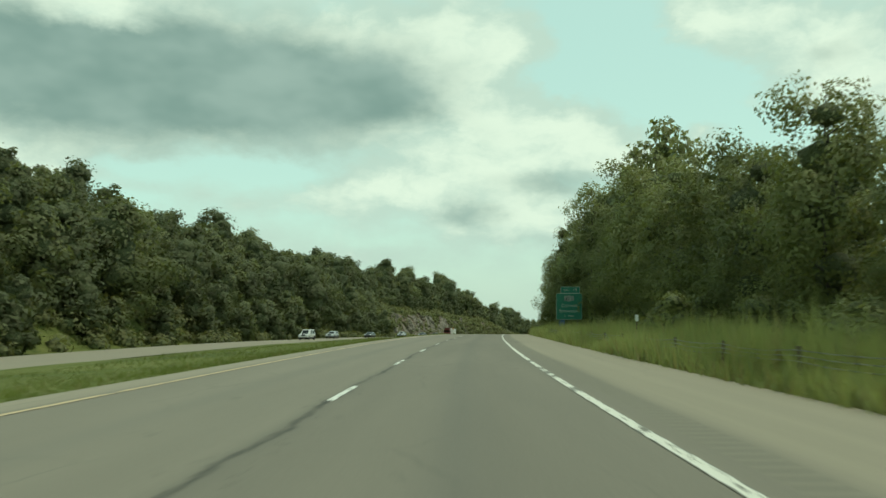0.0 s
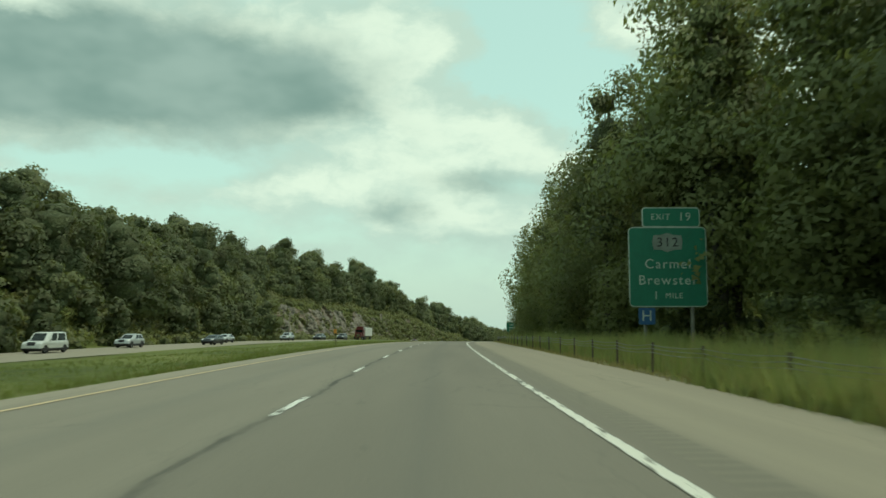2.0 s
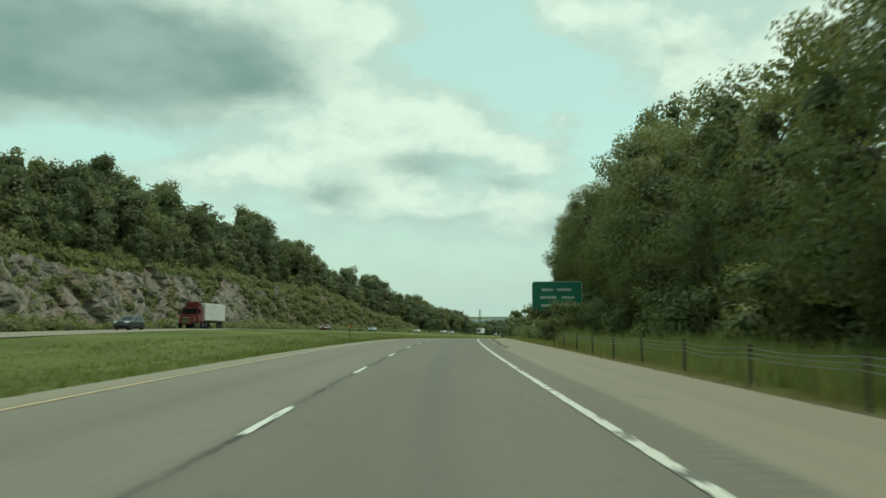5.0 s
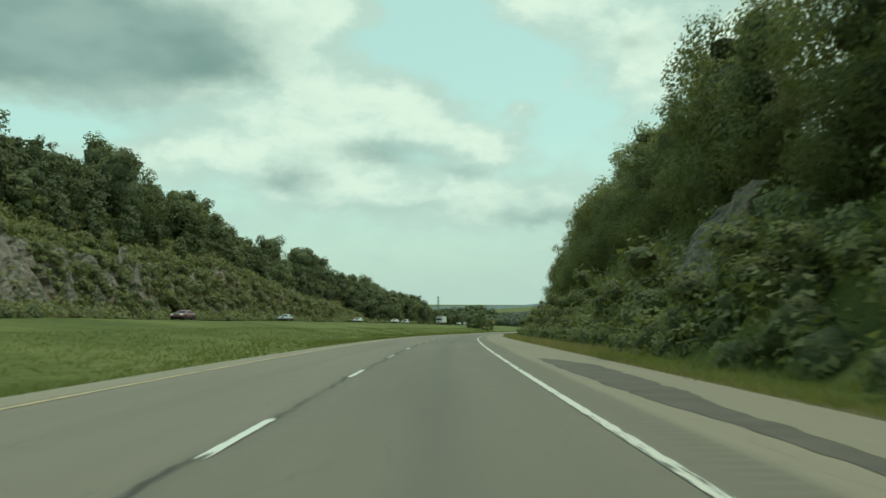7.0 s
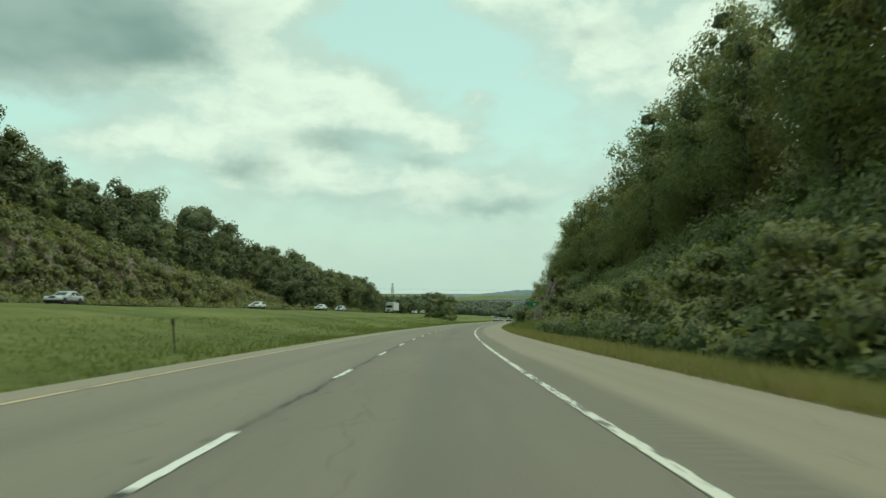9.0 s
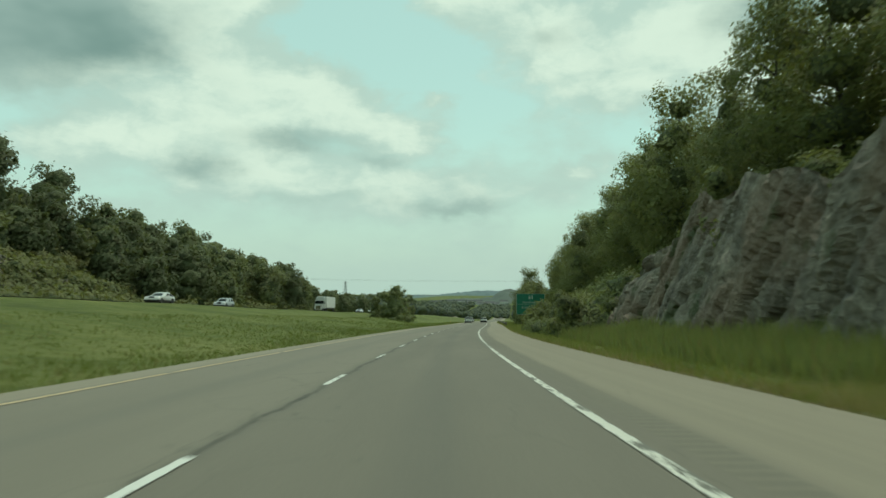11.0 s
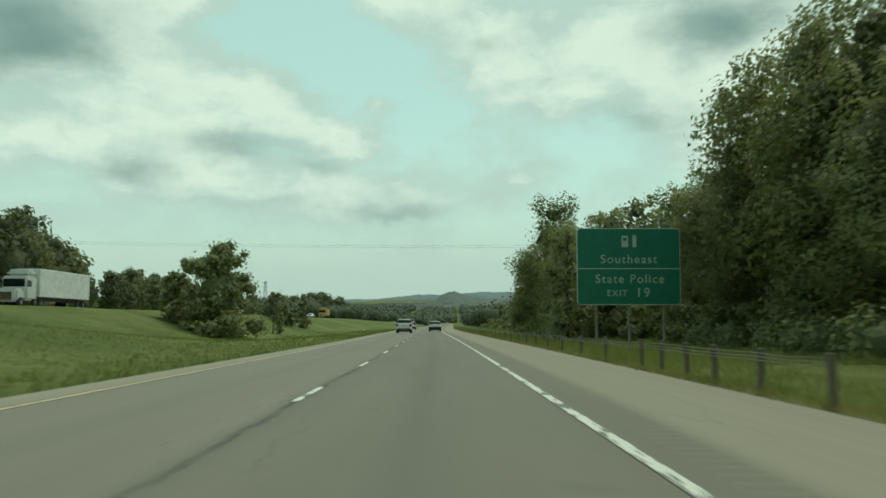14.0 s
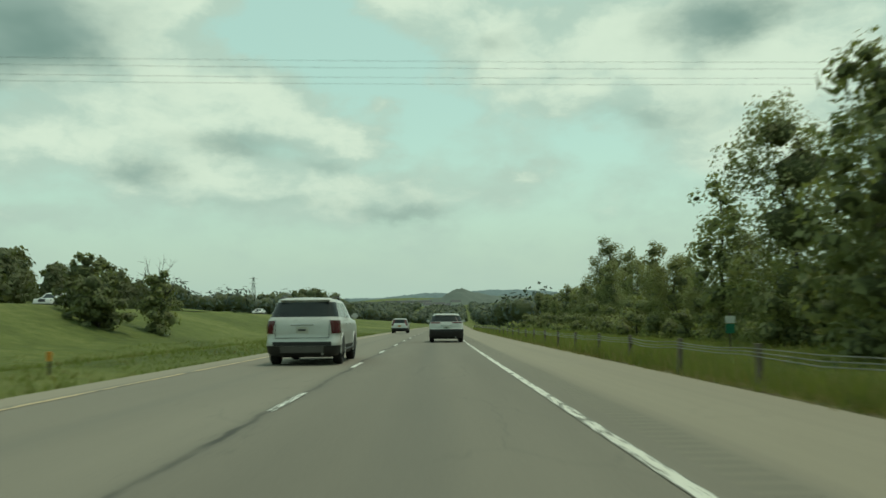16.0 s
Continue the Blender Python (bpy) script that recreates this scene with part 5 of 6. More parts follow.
def suv(m, label, body, w=0.93, length=4.6, height=1.68, belt=1.02, tyre=0.36, rake=0.32, hood=1.15, lights="low", rails=True, plate=None, lower=0.60, group="", name="car"):
    """A sport utility or other car; its rear bumper at y = 0, its nose at y = length."""
    t = thing(name, label, "car", m, group=group)
    L, top = length, height
    levels = [(0.26, 0.20, L - 0.28, w - 0.10, 0.16), (0.34, 0.04, L - 0.08, w - 0.04, 0.18), (lower - 0.10, 0.0, L - 0.0, w, 0.20), (lower, 0.0, L - 0.01, w, 0.20), (lower + 0.05, 0.05, L - 0.03, w, 0.20), (max(lower + 0.08, belt - 0.36), 0.055, L - 0.06, w, 0.21), (belt - 0.18, 0.06, L - 0.10, w, 0.22),
              (belt - 0.02, 0.09, L - 0.28, w - 0.015, 0.24), (belt + 0.05, 0.13, L - hood - 0.1, w - 0.05, 0.26), (belt + 0.08, 0.15, L - hood - 0.18, w - 0.06, 0.26), (top - 0.14, 0.15 + rake, L - hood - 0.85, w - 0.18, 0.22),
              (top - 0.055, 0.20 + rake, L - hood - 1.02, w - 0.24, 0.2), (top - 0.012, 0.40 + rake, L - hood - 1.35, w - 0.36, 0.2), (top, 0.6 + rake, L - hood - 1.6, w - 0.55, 0.15)]
    part("body", skin(levels, None, 0, body, True), t, "")
    part("lower_cladding", skin(levels, {(j, i) for j in (0, 1) for i in range(56)}, 0.012, TRIM), t, "black plastic lower bumper and sills")
    if lights == "low":
        part("bumper", skin(levels, {(2, i) for i in (0, 1, 2, 3, 4, 5, 6, 7)}, 0.012, TRIM), t, "thin black bumper insert")
        part("skid_panel", skin(levels, {(1, i) for i in range(1, 7)}, 0.026, SKID), t, "dull grey skid panel in the bumper")
        for x in (-w * 0.72, w * 0.72):
            part("tailgate_seam", (tube((x, 0.052, lower + 0.10), (x * 1.03, 0.10, belt - 0.01), 0.006, None, 5), TRIM), t)
        part("tailgate_seam", (tube((-w * 0.72, 0.052, lower + 0.10), (w * 0.72, 0.052, lower + 0.10), 0.006, None, 5), TRIM), t)
    else:
        part("bumper", skin(levels, {(2, i) for i in (*REAR, *RIGHT_REAR, *LEFT_REAR)}, 0.014, TRIM), t, "rear bumper insert")
    part("rear_window", skin(levels, {(9, i) for i in ((*REAR, 8, 55) if lights == "tall" else (*REAR, *RIGHT_REAR, *LEFT_REAR))}, 0.006, GLASS), t, "dark tinted rear window")
    part("spoiler", (box(2 * (w - 0.30), 0.20, 0.03, 0, 0.22 + rake, top - 0.10, 0.012), body), t, "roof spoiler over the rear window")
    part("windscreen", skin(levels, {(9, i) for i in FRONT}, 0.006, GLASS), t, "dark windscreen")
    for cols in ((12, 13, 14), (15, 16, 17), (19, 20, 21, 22)):
        part("side_window", skin(levels, {(9, i) for i in cols}, 0.006, GLASS), t, "dark side window")
        part("side_window", skin(levels, {(9, 63 - i) for i in cols}, 0.006, GLASS), t, "dark side window")
    if lights == "low":       # lamps in the corners below the window
        for cols in ((8, 9, 10), (53, 54, 55)):
            part("tail_light", skin(levels, {(j, i) for j in (5, 6) for i in cols}, 0.012, RED_LENS), t, "dark red tail light")
    elif lights == "tall":    # lamps that climb the pillars
        for cols in ((8, 9, 10), (53, 54, 55)):
            part("tail_light", skin(levels, {(j, i) for j in (7, 8, 9) for i in cols}, 0.012, RED_LENS), t, "tall red tail light")
            part("tail_light", skin(levels, {(6, i) for i in cols}, 0.012, RED_LENS), t, "tall red tail light")
    else:                     # slim lamps
        for cols in ((6, 7, 8, 9), (54, 55, 0, 1)):
            part("tail_light", skin(levels, {(7, i) for i in cols}, 0.012, RED_LENS), t, "slim dark tail light")
    for cols in ((26, 27, 28), (35, 36, 37)):
        part("headlight", skin(levels, {(6, i) for i in cols}, 0.012, CLEAR_LENS), t, "clear headlight")
    part("grille", skin(levels, {(j, i) for j in (5, 6) for i in (30, 31, 32, 33)}, 0.01, TRIM), t, "black grille")
    part("handle", (box(0.62, 0.03, 0.03, 0, 0.045, belt - 0.14, 0.01), CHROME), t, "slim chrome tailgate strip")
    p = part("number_plate", (box(0.31, 0.02, 0.155, 0, 0.045, belt - 0.34 if lights != "tall" else belt - 0.30, 0.006), plate or PLATE), t, "small number plate")
    part("bar", (box(0.2, 0.01, 0.05, 0, 0.031, belt - 0.29 if lights != "tall" else belt - 0.25, 0.003), TRIM), p, "dark bar")
    ya, yb = 0.93, L - 0.92
    for x in (-(w - 0.12), w - 0.12):
        for y in (ya, yb):
            wheel_parts(t, x, y, tyre, 0.24)
            side = 1 if x > 0 else -1
            bm = bmesh.new()
            inner, outer = tyre + 0.02, tyre + 0.085
            pts = [[bm.verts.new((side * (w + o), y + q * math.sin(a), tyre + q * math.cos(a))) for q, o in ((inner - 0.05, -0.16), (inner, 0.014), (outer, 0.016), (outer + 0.01, -0.01))] for a in np.linspace(-1.75, 1.75, 15)]
            for a, b in zip(pts, pts[1:]):
                for i in range(3):
                    bm.faces.new((a[i], a[i + 1], b[i + 1], b[i]))
            part("wheel_arch", (bm, TRIM if lights != "low" else body), t)
            bm = bmesh.new()
            bm.faces.new([bm.verts.new((side * (w + 0.004), y + (tyre + 0.03) * math.sin(a), tyre + (tyre + 0.03) * math.cos(a))) for a in np.linspace(-1.75, 1.75, 17)])
            part("wheel_well", (bm, TRIM), t, "black wheel well")
        side = 1 if x > 0 else -1
        bm = box(0.2, 0.12, 0.16, side * (w + 0.09), L - hood - 0.62, belt + 0.04, 0.045, 2)
        part("mirror", (bm, body), t, "door mirror")
        for y in (L * 0.36, L * 0.56):
            part("door_handle", (box(0.03, 0.17, 0.035, side * (w + 0.008), y, belt - 0.12, 0.01), body), t)
        part("sill", (box(0.06, L - 2.9, 0.07, side * (w - 0.01), L / 2, 0.34, 0.02), TRIM), t)
        if rails:
            bm = bmesh.new()
            pts = [(0.55 + rake, -0.02), (0.75 + rake, 0.055), (L - hood - 1.7, 0.055), (L - hood - 1.45, -0.03)]
            for a, b in zip(pts, pts[1:]):
                seg = tube((side * (w - 0.27), a[0], top - 0.03 + a[1]), (side * (w - 0.27), b[0], top - 0.03 + b[1]), 0.02, None, 6)
                me = bpy.data.meshes.new("tmp")
                seg.to_mesh(me)
                seg.free()
                bm.from_mesh(me)
                bpy.data.meshes.remove(me)
            part("roof_rail", (bm, TRIM), t, "black roof rail")
    part("exhaust", (tube((w * 0.55, 0.03, 0.30), (w * 0.55, 0.25, 0.30), 0.035, None, 8), STEEL), t)
    part("underbody", (box(2 * w - 0.5, L - 1.0, 0.1, 0, L / 2, 0.20, 0.02), TRIM), t)
    return t


suv(on_road(629.7, -3.38, 0, 0, slope(630)), "white mid-size luxury SUV with roof rails and dark rear glass", BODY_WHITE, 0.965, 4.78, 1.80, 1.19, 0.385, 0.28, 1.1, "low", True, None, 0.62)
suv(on_road(652.6, 0.64, 0, 0, slope(653)), "white compact SUV with a floating dark glasshouse and black lower bumper", BODY_WHITE, 0.95, 4.37, 1.62, 1.08, 0.38, 0.30, 1.05, "slim", False, None, 0.74)
suv(on_road(695.6, -4.44, 0, 0, slope(696)), "pearl white crossover with tall red tail lights and gold plate", BODY_WHITE, 0.91, 4.55, 1.66, 1.02, 0.35, 0.34, 1.05, "tall", False, PLATE_GOLD)


def grade(s):
    """The slope of the far carriageway, in degrees."""
    a, b = (road(q, -37.0, table(OPP_Z, q))[2] for q in (s - 4.0, s + 4.0))
    return math.degrees(math.atan2(float(b - a), 8.0))


def oncoming(s, l, label, body, **kw):
    z = float(table(OPP_Z, s)) + 0.03
    return suv(on_road(s, l, z, 180, -grade(s)), label, body, group="oncoming traffic", **kw)


def van(s, l):
    z = float(table(OPP_Z, s)) + 0.03
    t = suv(on_road(s, l, z, 180, -grade(s)), "white panel van coming down the far carriageway", BODY_WHITE, 1.0, 5.3, 2.05, 1.12, 0.36, 0.1, 0.9, "slim", False, group="oncoming traffic", name="van")
    return t


SEDAN = dict(w=0.9, length=4.7, height=1.44, belt=0.9, tyre=0.33, rake=0.85, hood=1.3, lights="slim", rails=False)
van(153.0, -39.5)
oncoming(171.0, -39.8, "silver SUV with headlights off on the far carriageway", BODY_SILVER, lights="slim")
oncoming(186.0, -35.0, "dark sedan on the far carriageway", BODY_DARK, **SEDAN)
oncoming(203.0, -39.6, "silver sedan on the far carriageway", BODY_SILVER, **SEDAN)
oncoming(236.5, -39.4, "silver crossover on the far carriageway", BODY_SILVER, lights="slim")
oncoming(247.0, -35.4, "dark blue sedan on the far carriageway", BODY_DARK, **SEDAN)
oncoming(281.0, -39.4, "dark compact SUV on the far carriageway", BODY_DARK, lights="slim")
oncoming(372.0, -39.0, "dark red hatchback behind the median crest", BODY_RED, **SEDAN)
oncoming(420.0, -39.2, "grey sedan behind the median crest", BODY_SILVER, **SEDAN)
oncoming(480.0, -39.2, "white sedan behind the median crest", BODY_WHITE, **SEDAN)
oncoming(508.0, -35.2, "white hatchback behind the median crest", BODY_WHITE, **SEDAN)
oncoming(540.0, -39.2, "silver crossover behind the median crest", BODY_SILVER, lights="slim")
oncoming(664.0, -38.8, "silver sedan behind the median crest", BODY_SILVER, **SEDAN)
oncoming(690.0, -39.2, "white crossover behind the median crest", BODY_WHITE, lights="slim")
oncoming(770.0, -38.5, "pale sedan far up the other carriageway", BODY_WHITE, **SEDAN)


def lorry(s, l, cab, box_mat, label, length=11.0, high=3.9):
    z = float(table(OPP_Z, s)) + 0.03
    t = thing("lorry", label, "truck", on_road(s, l, z, 180, -grade(s)), group="oncoming traffic")
    part("trailer", (box(2.5, length, high - 1.15, 0, length / 2, 1.15, 0.05), box_mat), t, "plain box body")
    part("chassis", (box(1.1, length + 3.0, 0.25, 0, length / 2 + 1.2, 0.85, 0.03), TRIM), t)
    c = part("cab", (box(2.4, 2.0, 2.35, 0, length + 1.4, 0.75, 0.18, 2), cab), t, "rounded sleeper cab")
    part("hood", (box(2.0, 1.5, 1.25, 0, length + 3.0, 0.6, 0.2, 2), cab), c)
    part("windscreen", (box(2.05, 0.06, 0.75, 0, length + 2.4, 2.05, 0.02), GLASS), c, "dark windscreen")
    part("grille", (box(1.1, 0.06, 0.8, 0, length + 3.77, 0.75, 0.03), CHROME), c, "chrome grille")
    part("fairing", (box(2.3, 1.4, 0.7, 0, length + 1.1, 3.05, 0.25, 2), cab), c)
    for x in (-1.05, 1.05):
        part("side_window", (box(0.06, 0.7, 0.6, x * 1.15, length + 1.9, 2.05, 0.02), GLASS), c)
        for y in (1.2, 2.4, length - 0.6, length + 0.6, length + 3.1):
            wheel_parts(t, x, y, 0.5, 0.28)
    return t


t = lorry(620.0, -39.4, BODY_WHITE, WHITE_PLASTIC, "white articulated lorry with a plain white box on the far carriageway")
part("mark", (box(0.02, 0.9, 0.9, 1.26, 8.6, 2.1, 0.005), SIGN_BLACK), t, "dark round mark")
part("mark", (box(0.02, 4.2, 0.5, 1.26, 5.4, 2.3, 0.005), CABLE), t, "grey bar of lettering")
lorry(306.0, -39.2, BODY_RED, WHITE_PLASTIC, "dark red lorry with a white box on the far carriageway", 8.0, 3.6)
lorry(797.0, -38.6, DULL_YELLOW, DULL_YELLOW, "yellow box truck far up the other carriageway", 5.5, 3.2)


# ---------------------------------------------------------------- single trees in the median
def lone_tree(s, l, h, name, label, dead=False, seed=0, spread=0.3, leaves=120):
    rng = np.random.default_rng(seed)
    x, y, z = at_ground(s, l).reshape(3).tolist()
    t = thing(name, label, "tree", pose(x, y, z, 0, 0, rng.uniform(0, 360)))
    if dead:
        bm = bmesh.new()

        def grow(a, d, length, r, depth):
            b = a + d * length
            seg = tube(a, b, r, r * 0.55, 6)
            me = bpy.data.meshes.new("tmp")
            seg.to_mesh(me)
            seg.free()
            bm.from_mesh(me)
            bpy.data.meshes.remove(me)
            if depth:
                for _ in range(3 if depth > 1 else 4):
                    e = (d + Vector(rng.normal(0, 0.5, 3).tolist()) + Vector((0, 0, 0.25))).normalized()
                    grow(a.lerp(b, rng.uniform(0.6, 1.0)), e, length * rng.uniform(0.5, 0.75), r * 0.5, depth - 1)

        grow(Vector((0, 0, -0.2)), Vector((0.03, 0.02, 1)).normalized(), h * 0.45, 0.10, 3)
        part("trunk", (bm, BARK), t, "bare grey trunk and branches")
        return t
    cl = clusters_for(rng, h, h * spread, 0.08, int(26 * max(1, spread / 0.27)), h * 0.13)
    part("trunk", trunk_mesh("trunk", rng, h, 0.16, cl, 9), t)
    part("crown", crown_mesh("crown", rng, cl, leaves, 0.22 if leaves > 100 else 0.19, LEAF, 0.66 if leaves > 100 else 0.34), t)
    return t


lone_tree(611.5, -21.5, 9.9, "median_tree", "rounded leafy tree standing alone in the median grass", False, 71, 0.48)
lone_tree(613.5, -26.5, 5.6, "median_tree", "small pale green tree beside the large one", False, 72, 0.36)
lone_tree(638.3, -21.4, 7.0, "dead_tree", "thin dead tree with bare branches in the median", True, 74)
lone_tree(638.9, -20.6, 4.6, "ivy", "leafy growth round a dead trunk", False, 75, 0.13, 60)
lone_tree(674.3, -23.5, 7.4, "dead_tree", "dead tree with bare upper limbs in the median", True, 76)
lone_tree(674.3, -23.4, 5.4, "ivy", "dense dark ivy wrapped round a dead trunk", False, 77, 0.26, 160)
lone_tree(667.0, -25.2, 4.0, "median_tree", "low spreading olive-green thicket in the median", False, 78, 0.55, 160)
lone_tree(671.0, -28.0, 5.2, "median_tree", "leafy pale tree beside the thicket", False, 79, 0.42)
lone_tree(586.0, 9.2, 8.3, "young_tree", "young ash with upright feathery branches by the sign", False, 80, 0.2, 80)
lone_tree(592.0, 10.5, 7.2, "young_tree", "young ash with upright feathery branches by the sign", False, 81, 0.24, 85)
lone_tree(651.0, 15.5, 9.3, "young_tree", "thin poplar with sparse leaves behind the rail", False, 83, 0.2, 85)
lone_tree(630.5, 12.6, 9.5, "young_tree", "thin poplar with sparse leaves behind the rail", False, 82, 0.22, 90)


# ---------------------------------------------------------------- the distance
def hill(name, points, label, seed, mat, rough=1.0, wide=330.0, trees=0.0):
    """A long wooded ridge. points: rows of x, y, z along its crest; trees: the radius of the crowns that stand on it."""
    rng = np.random.default_rng(seed)
    pts = np.array(points, float)
    d = np.r_[0, np.cumsum(np.hypot(*np.diff(pts[:, :2], axis=0).T))]
    u = np.arange(0, d[-1], 9.0)
    crest = np.stack([np.interp(u, d, pts[:, i]) for i in range(3)], 1)
    t = np.gradient(crest[:, :2], axis=0)
    t /= np.linalg.norm(t, axis=1)[:, None]
    across = np.stack([t[:, 1], -t[:, 0]], 1)
    w = np.linspace(-1, 1, 41)
    bumps = np.array([[4 * noise.noise(Vector((a * 0.008, b * 1.3, seed))) for b in w] for a in u])
    v = []
    for i in range(len(u)):
        for q in w:
            fall = (1 - q * q) ** 0.9
            z = -84 + (crest[i, 2] + 84) * fall + rough * (bumps[i, round(q * 20 + 20)] + rng.normal(0, 1.1))
            v.append((crest[i, 0] + across[i, 0] * q * wide, crest[i, 1] + across[i, 1] * q * wide, z))
    k = len(w)
    i = (np.arange(len(u) - 1)[:, None] * k + np.arange(k - 1)[None]).ravel()
    me = mesh_of(name, np.array(v), np.stack([i, i + 1, i + k + 1, i + k], 1), mat, smooth=True)
    tagged(new(name, me), label, "hill", kind="structure")
    if trees:
        v = np.array(v).reshape(len(u), k, 3)[:, 8:33:3].reshape(-1, 3)
        v = v + rng.uniform(-1, 1, v.shape) * (5, 5, 0)
        rows = [(x, y, z + r * 0.45, r) for (x, y, z), r in zip(v.tolist(), (trees * rng.uniform(0.6, 1.3, len(v))).tolist())]
        tagged(new(name + "_trees", crown_mesh(name, rng, rows, 130 / trees ** 2, trees * 0.24, mat, 0.85)), "rounded tree crowns covering a far ridge", "woodland", kind="stuff")


# distance haze is put into this colour: bluer and duller than the near leaves
HAZED_WOODS = leaf_material("hazed_woods", (0.070, 0.092, 0.074), (0.125, 0.150, 0.118), 0.1)
# haze painted in: bluish, with its dark and light ends close together
HAZED_HILL = leaf_material("farthest_woods_hazed", (0.105, 0.155, 0.160), (0.14, 0.188, 0.19), 0.0)


def from_end(az, el, dist):
    """A place seen from the end of the walk at that azimuth and elevation in degrees."""
    return (137 + dist * math.sin(radians(az)), 589 + dist * math.cos(radians(az)), -20.2 + dist * math.tan(radians(el)))


hill("far_hill", [from_end(a, e, 2600) for a, e in ((-30, -0.9), (0, -0.9), (8, -0.9), (14, -0.85), (18, -0.75), (21, -0.42), (23, -0.4), (25.5, -0.25), (28, -0.2), (32, -0.5), (40, -0.4), (52, -0.3))], "hazy blue-green wooded hill on the horizon", 31, HAZED_HILL, 1.6)
hill("near_hill", [from_end(a, e, 1300) for a, e in ((10, -2.0), (14, -1.6), (16.5, -1.3), (18.5, -1.1), (20.5, -0.92), (22.2, -0.85), (23.2, -0.25), (23.9, -0.1), (24.6, -0.4), (26, -0.7), (30, -0.6), (40, -0.5))], "dark wooded hill beyond the valley", 32, HAZED_WOODS, 1.3)
hill("mound", [from_end(a, e, 640) for a, e in ((3, -1.4), (8, -0.9), (10.5, -0.6), (12.5, -0.45), (14, -0.75), (15.3, -1.2), (16.6, -1.9))], "dark wooded rise beyond the median", 34, WOOD_LEAF, 0.6, 70.0, 4.6)


def house(x, y, z, turn, w, d, h, label):
    t = thing("house", label, "house", pose(x, y, z, 0, 0, turn), group="far houses")
    part("wall", (box(w, d, h + 6, 0, 0, -6, 0.05), HOUSE_WALL), t)
    bm = bmesh.new()
    a = [bm.verts.new((sx * (w / 2 + 0.4), sy * (d / 2 + 0.4), h)) for sx in (-1, 1) for sy in (-1, 1)]
    r = [bm.verts.new((sx * (w / 2 + 0.4), 0, h + d * 0.3)) for sx in (-1, 1)]
    for f in ((a[0], a[2], r[1], r[0]), (a[1], r[0], r[1], a[3]), (a[0], r[0], a[1]), (a[2], a[3], r[1]), (a[0], a[1], a[3], a[2])):
        bm.faces.new(f)
    part("roof", (bm, ROOF), t, "grey shingle roof")
    for k in range(3):
        part("window", (box(1.2, 0.08, 1.4, (k - 1) * w * 0.3, -d / 2 - 0.03, 1.2, 0.02), GLASS), t)


def valley_woods():
    rng = np.random.default_rng(35)
    rows = []
    for s in np.arange(735, 1500, 11.0):
        for l in (*np.arange(-150, -44, 13.0), *np.arange(19, 150, 13.0)):
            if rng.random() < 0.8 and s > (770 if l > 0 else 840) and not (s < 860 and -60 < l < 0):
                x, y, z = at_ground(s + rng.uniform(-5, 5), l + rng.uniform(-5, 5)).reshape(3).tolist()
                r = rng.uniform(3.5, 6.0)
                rows.append((x, y, z + r * 0.8, r))
    for s in np.arange(1000, 1500, 9.0):
        for l in np.arange(-28, 12, 8.0):
            if s > 1120 or l < -10 or l > 7:
                x, y, z = at_ground(s + rng.uniform(-3, 3), l + rng.uniform(-3, 3)).reshape(3).tolist()
                r = rng.uniform(2.5, 4.5)
                rows.append((x, y, z + r * 0.6, r))
    tagged(new("valley_woods", crown_mesh("valley_woods", rng, rows, 7.5, 0.72, HAZED_WOODS, 0.75)), "mixed dark green woods filling the valley ahead", "woodland", kind="stuff")


valley_woods()

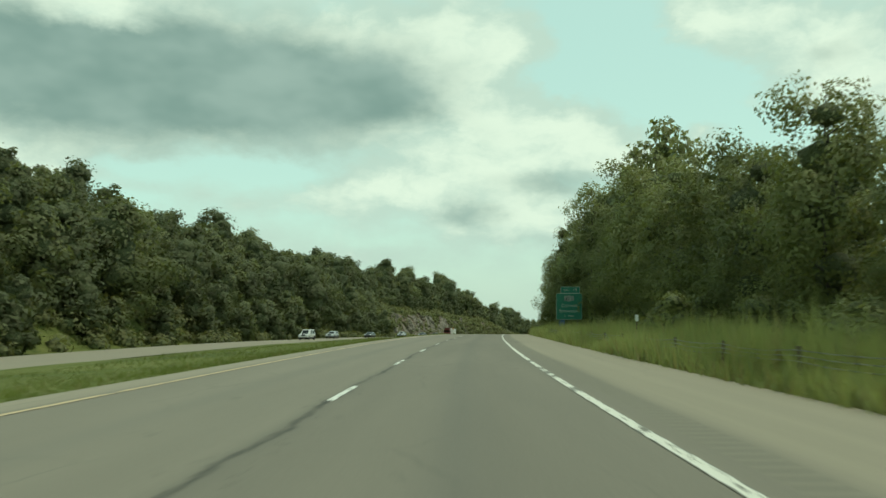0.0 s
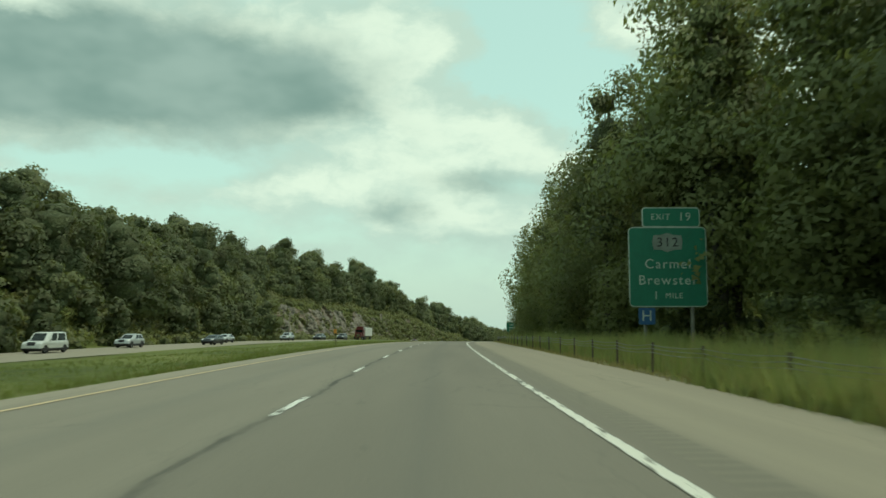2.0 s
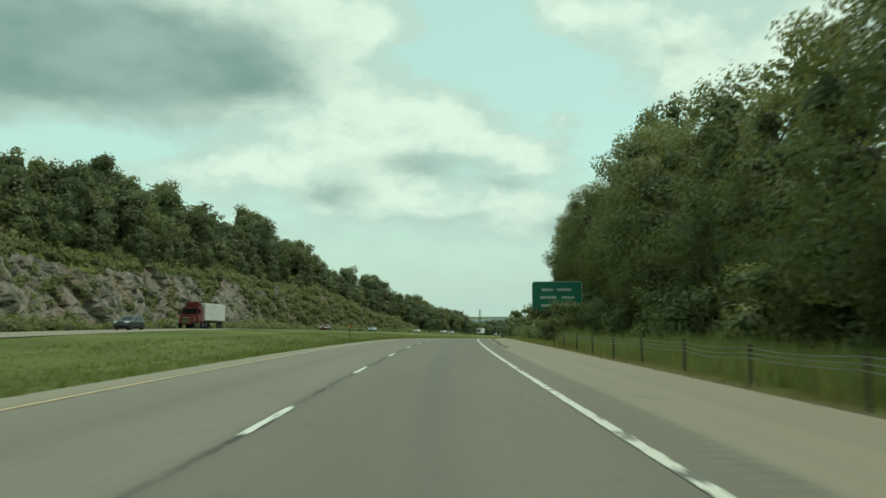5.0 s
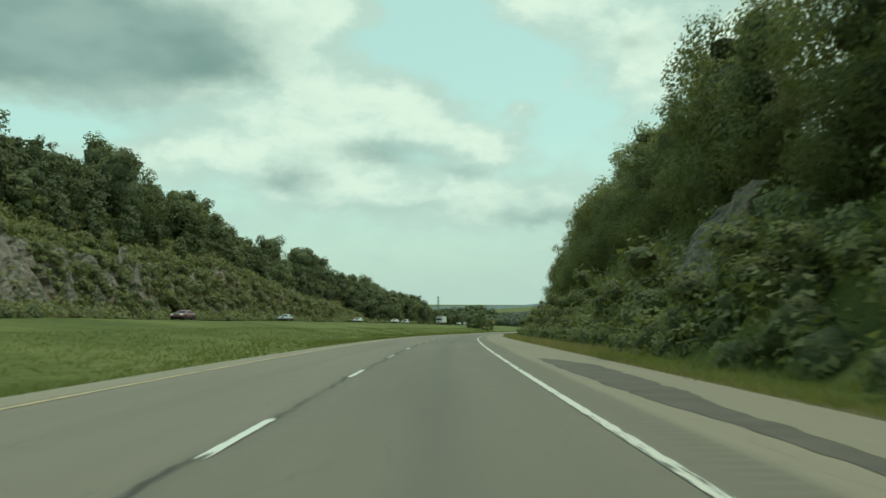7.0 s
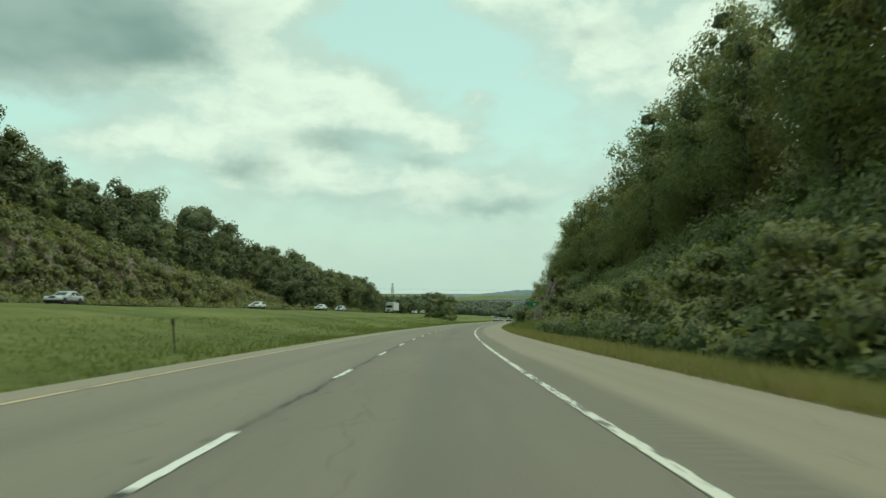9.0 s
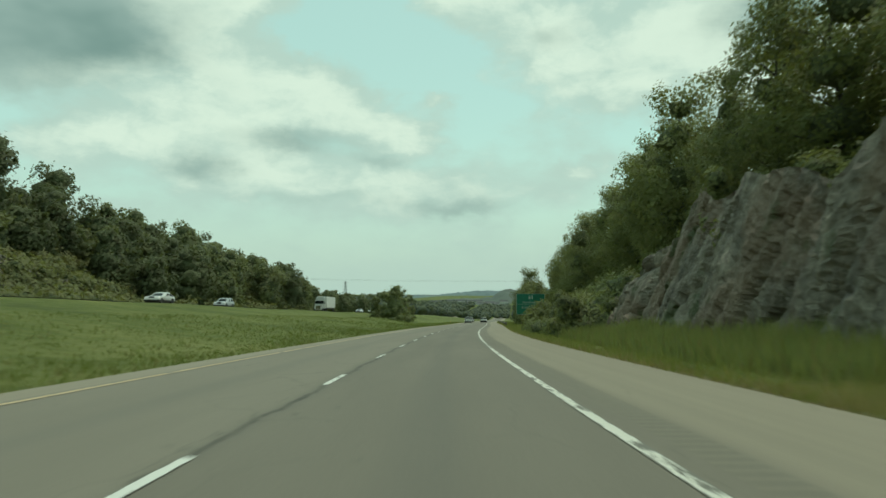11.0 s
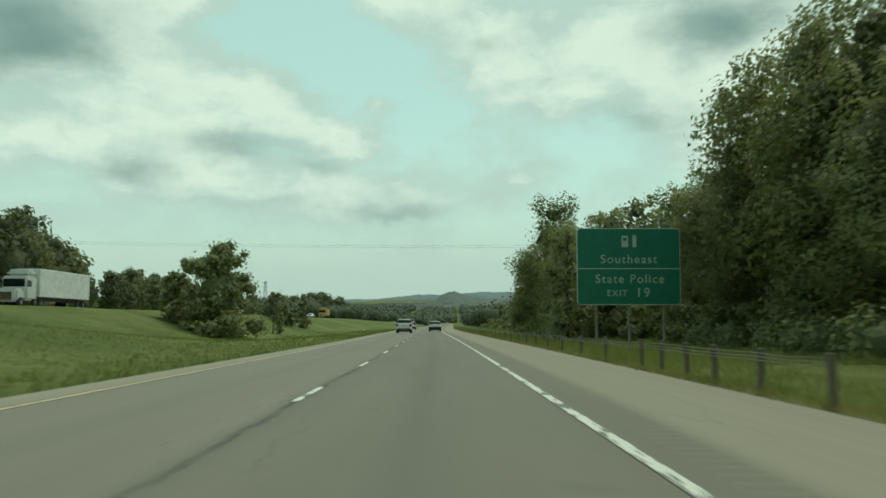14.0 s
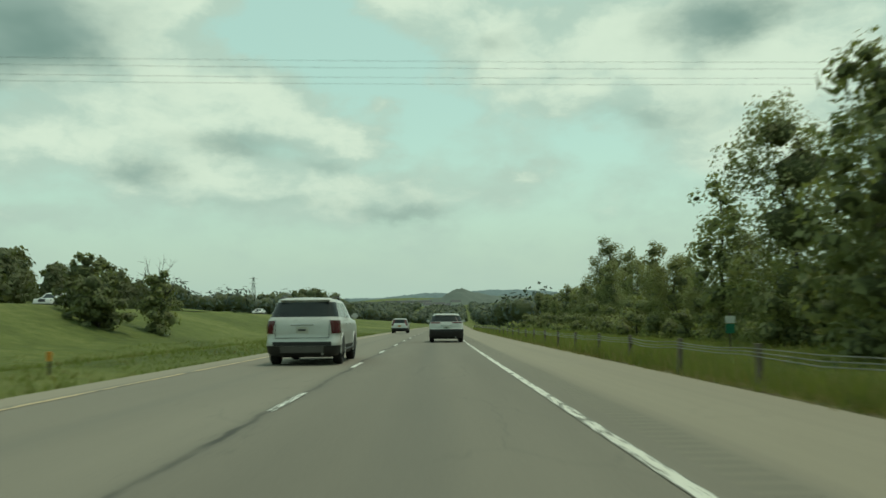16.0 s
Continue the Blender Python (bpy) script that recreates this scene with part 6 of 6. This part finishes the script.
rng = np.random.default_rng(33)
for k in range(16):
    a = 17.2 + k * 0.42 + rng.uniform(-0.15, 0.15)
    x, y, z = from_end(a, -1.55 + rng.uniform(-0.15, 0.25), 1010 + rng.uniform(-40, 60))
    house(x, y, z, rng.uniform(-40, 40) - a, rng.uniform(9, 16), rng.uniform(7, 10), rng.uniform(4, 7), "pale house among trees on the valley side")


def pylon(x, y, z, h):
    t = thing("pylon", "grey steel lattice power pylon beyond the woods", "pylon", pose(x, y, z, 0, 0, 20))
    n = 7
    for sx, sy in ((-1, -1), (1, -1), (1, 1), (-1, 1)):
        part("leg", (tube((sx * h * 0.075, sy * h * 0.075, 0), (sx * h * 0.015, sy * h * 0.015, h), 0.16, 0.1, 5), STEEL), t)
    for k in range(n):
        z0, z1 = h * k / n, h * (k + 1) / n
        r0, r1 = h * (0.075 - 0.06 * k / n), h * (0.075 - 0.06 * (k + 1) / n)
        for (ax, ay), (bx, by) in (((-1, -1), (1, -1)), ((1, -1), (1, 1)), ((1, 1), (-1, 1)), ((-1, 1), (-1, -1))):
            part("brace", (tube((ax * r0, ay * r0, z0), (bx * r1, by * r1, z1), 0.08, None, 4), STEEL), t)
            part("brace", (tube((bx * r0, by * r0, z0), (ax * r1, ay * r1, z1), 0.08, None, 4), STEEL), t)
    for q in (0.72, 0.84, 0.96):
        part("arm", (tube((-h * 0.11, 0, h * q), (h * 0.11, 0, h * q), 0.14, None, 5), STEEL), t)
    return t


x, y, z = from_end(8.6, 0.0, 700)
pylon(x, y, -45.0, 36.0)


def wires():
    """Power lines that cross high over the road."""
    for k, (s, z) in enumerate(((642, 12.15), (642, 11.85), (645, 12.4), (645, 12.1))):
        bm = bmesh.new()
        rings = []
        for l in np.linspace(-180, 170, 60):
            c = Vector(road(s + 0.05 * l, l, z + 0.00022 * (l + 20) ** 2 - 0.004 * l).tolist())
            rings.append([bm.verts.new(c + Vector((0, 0.006 * math.cos(a), 0.006 * math.sin(a)))) for a in (0.5, 2.6, 4.7)])
        for a, b in zip(rings, rings[1:]):
            for i in range(3):
                bm.faces.new((a[i], a[(i + 1) % 3], b[(i + 1) % 3], b[i]))
        me = bpy.data.meshes.new("power_line")
        bm.to_mesh(me)
        bm.free()
        me.materials.append(CABLE)
        tagged(new("power_line", me), "thin dark power line crossing above the highway", "cable", "power lines")


wires()
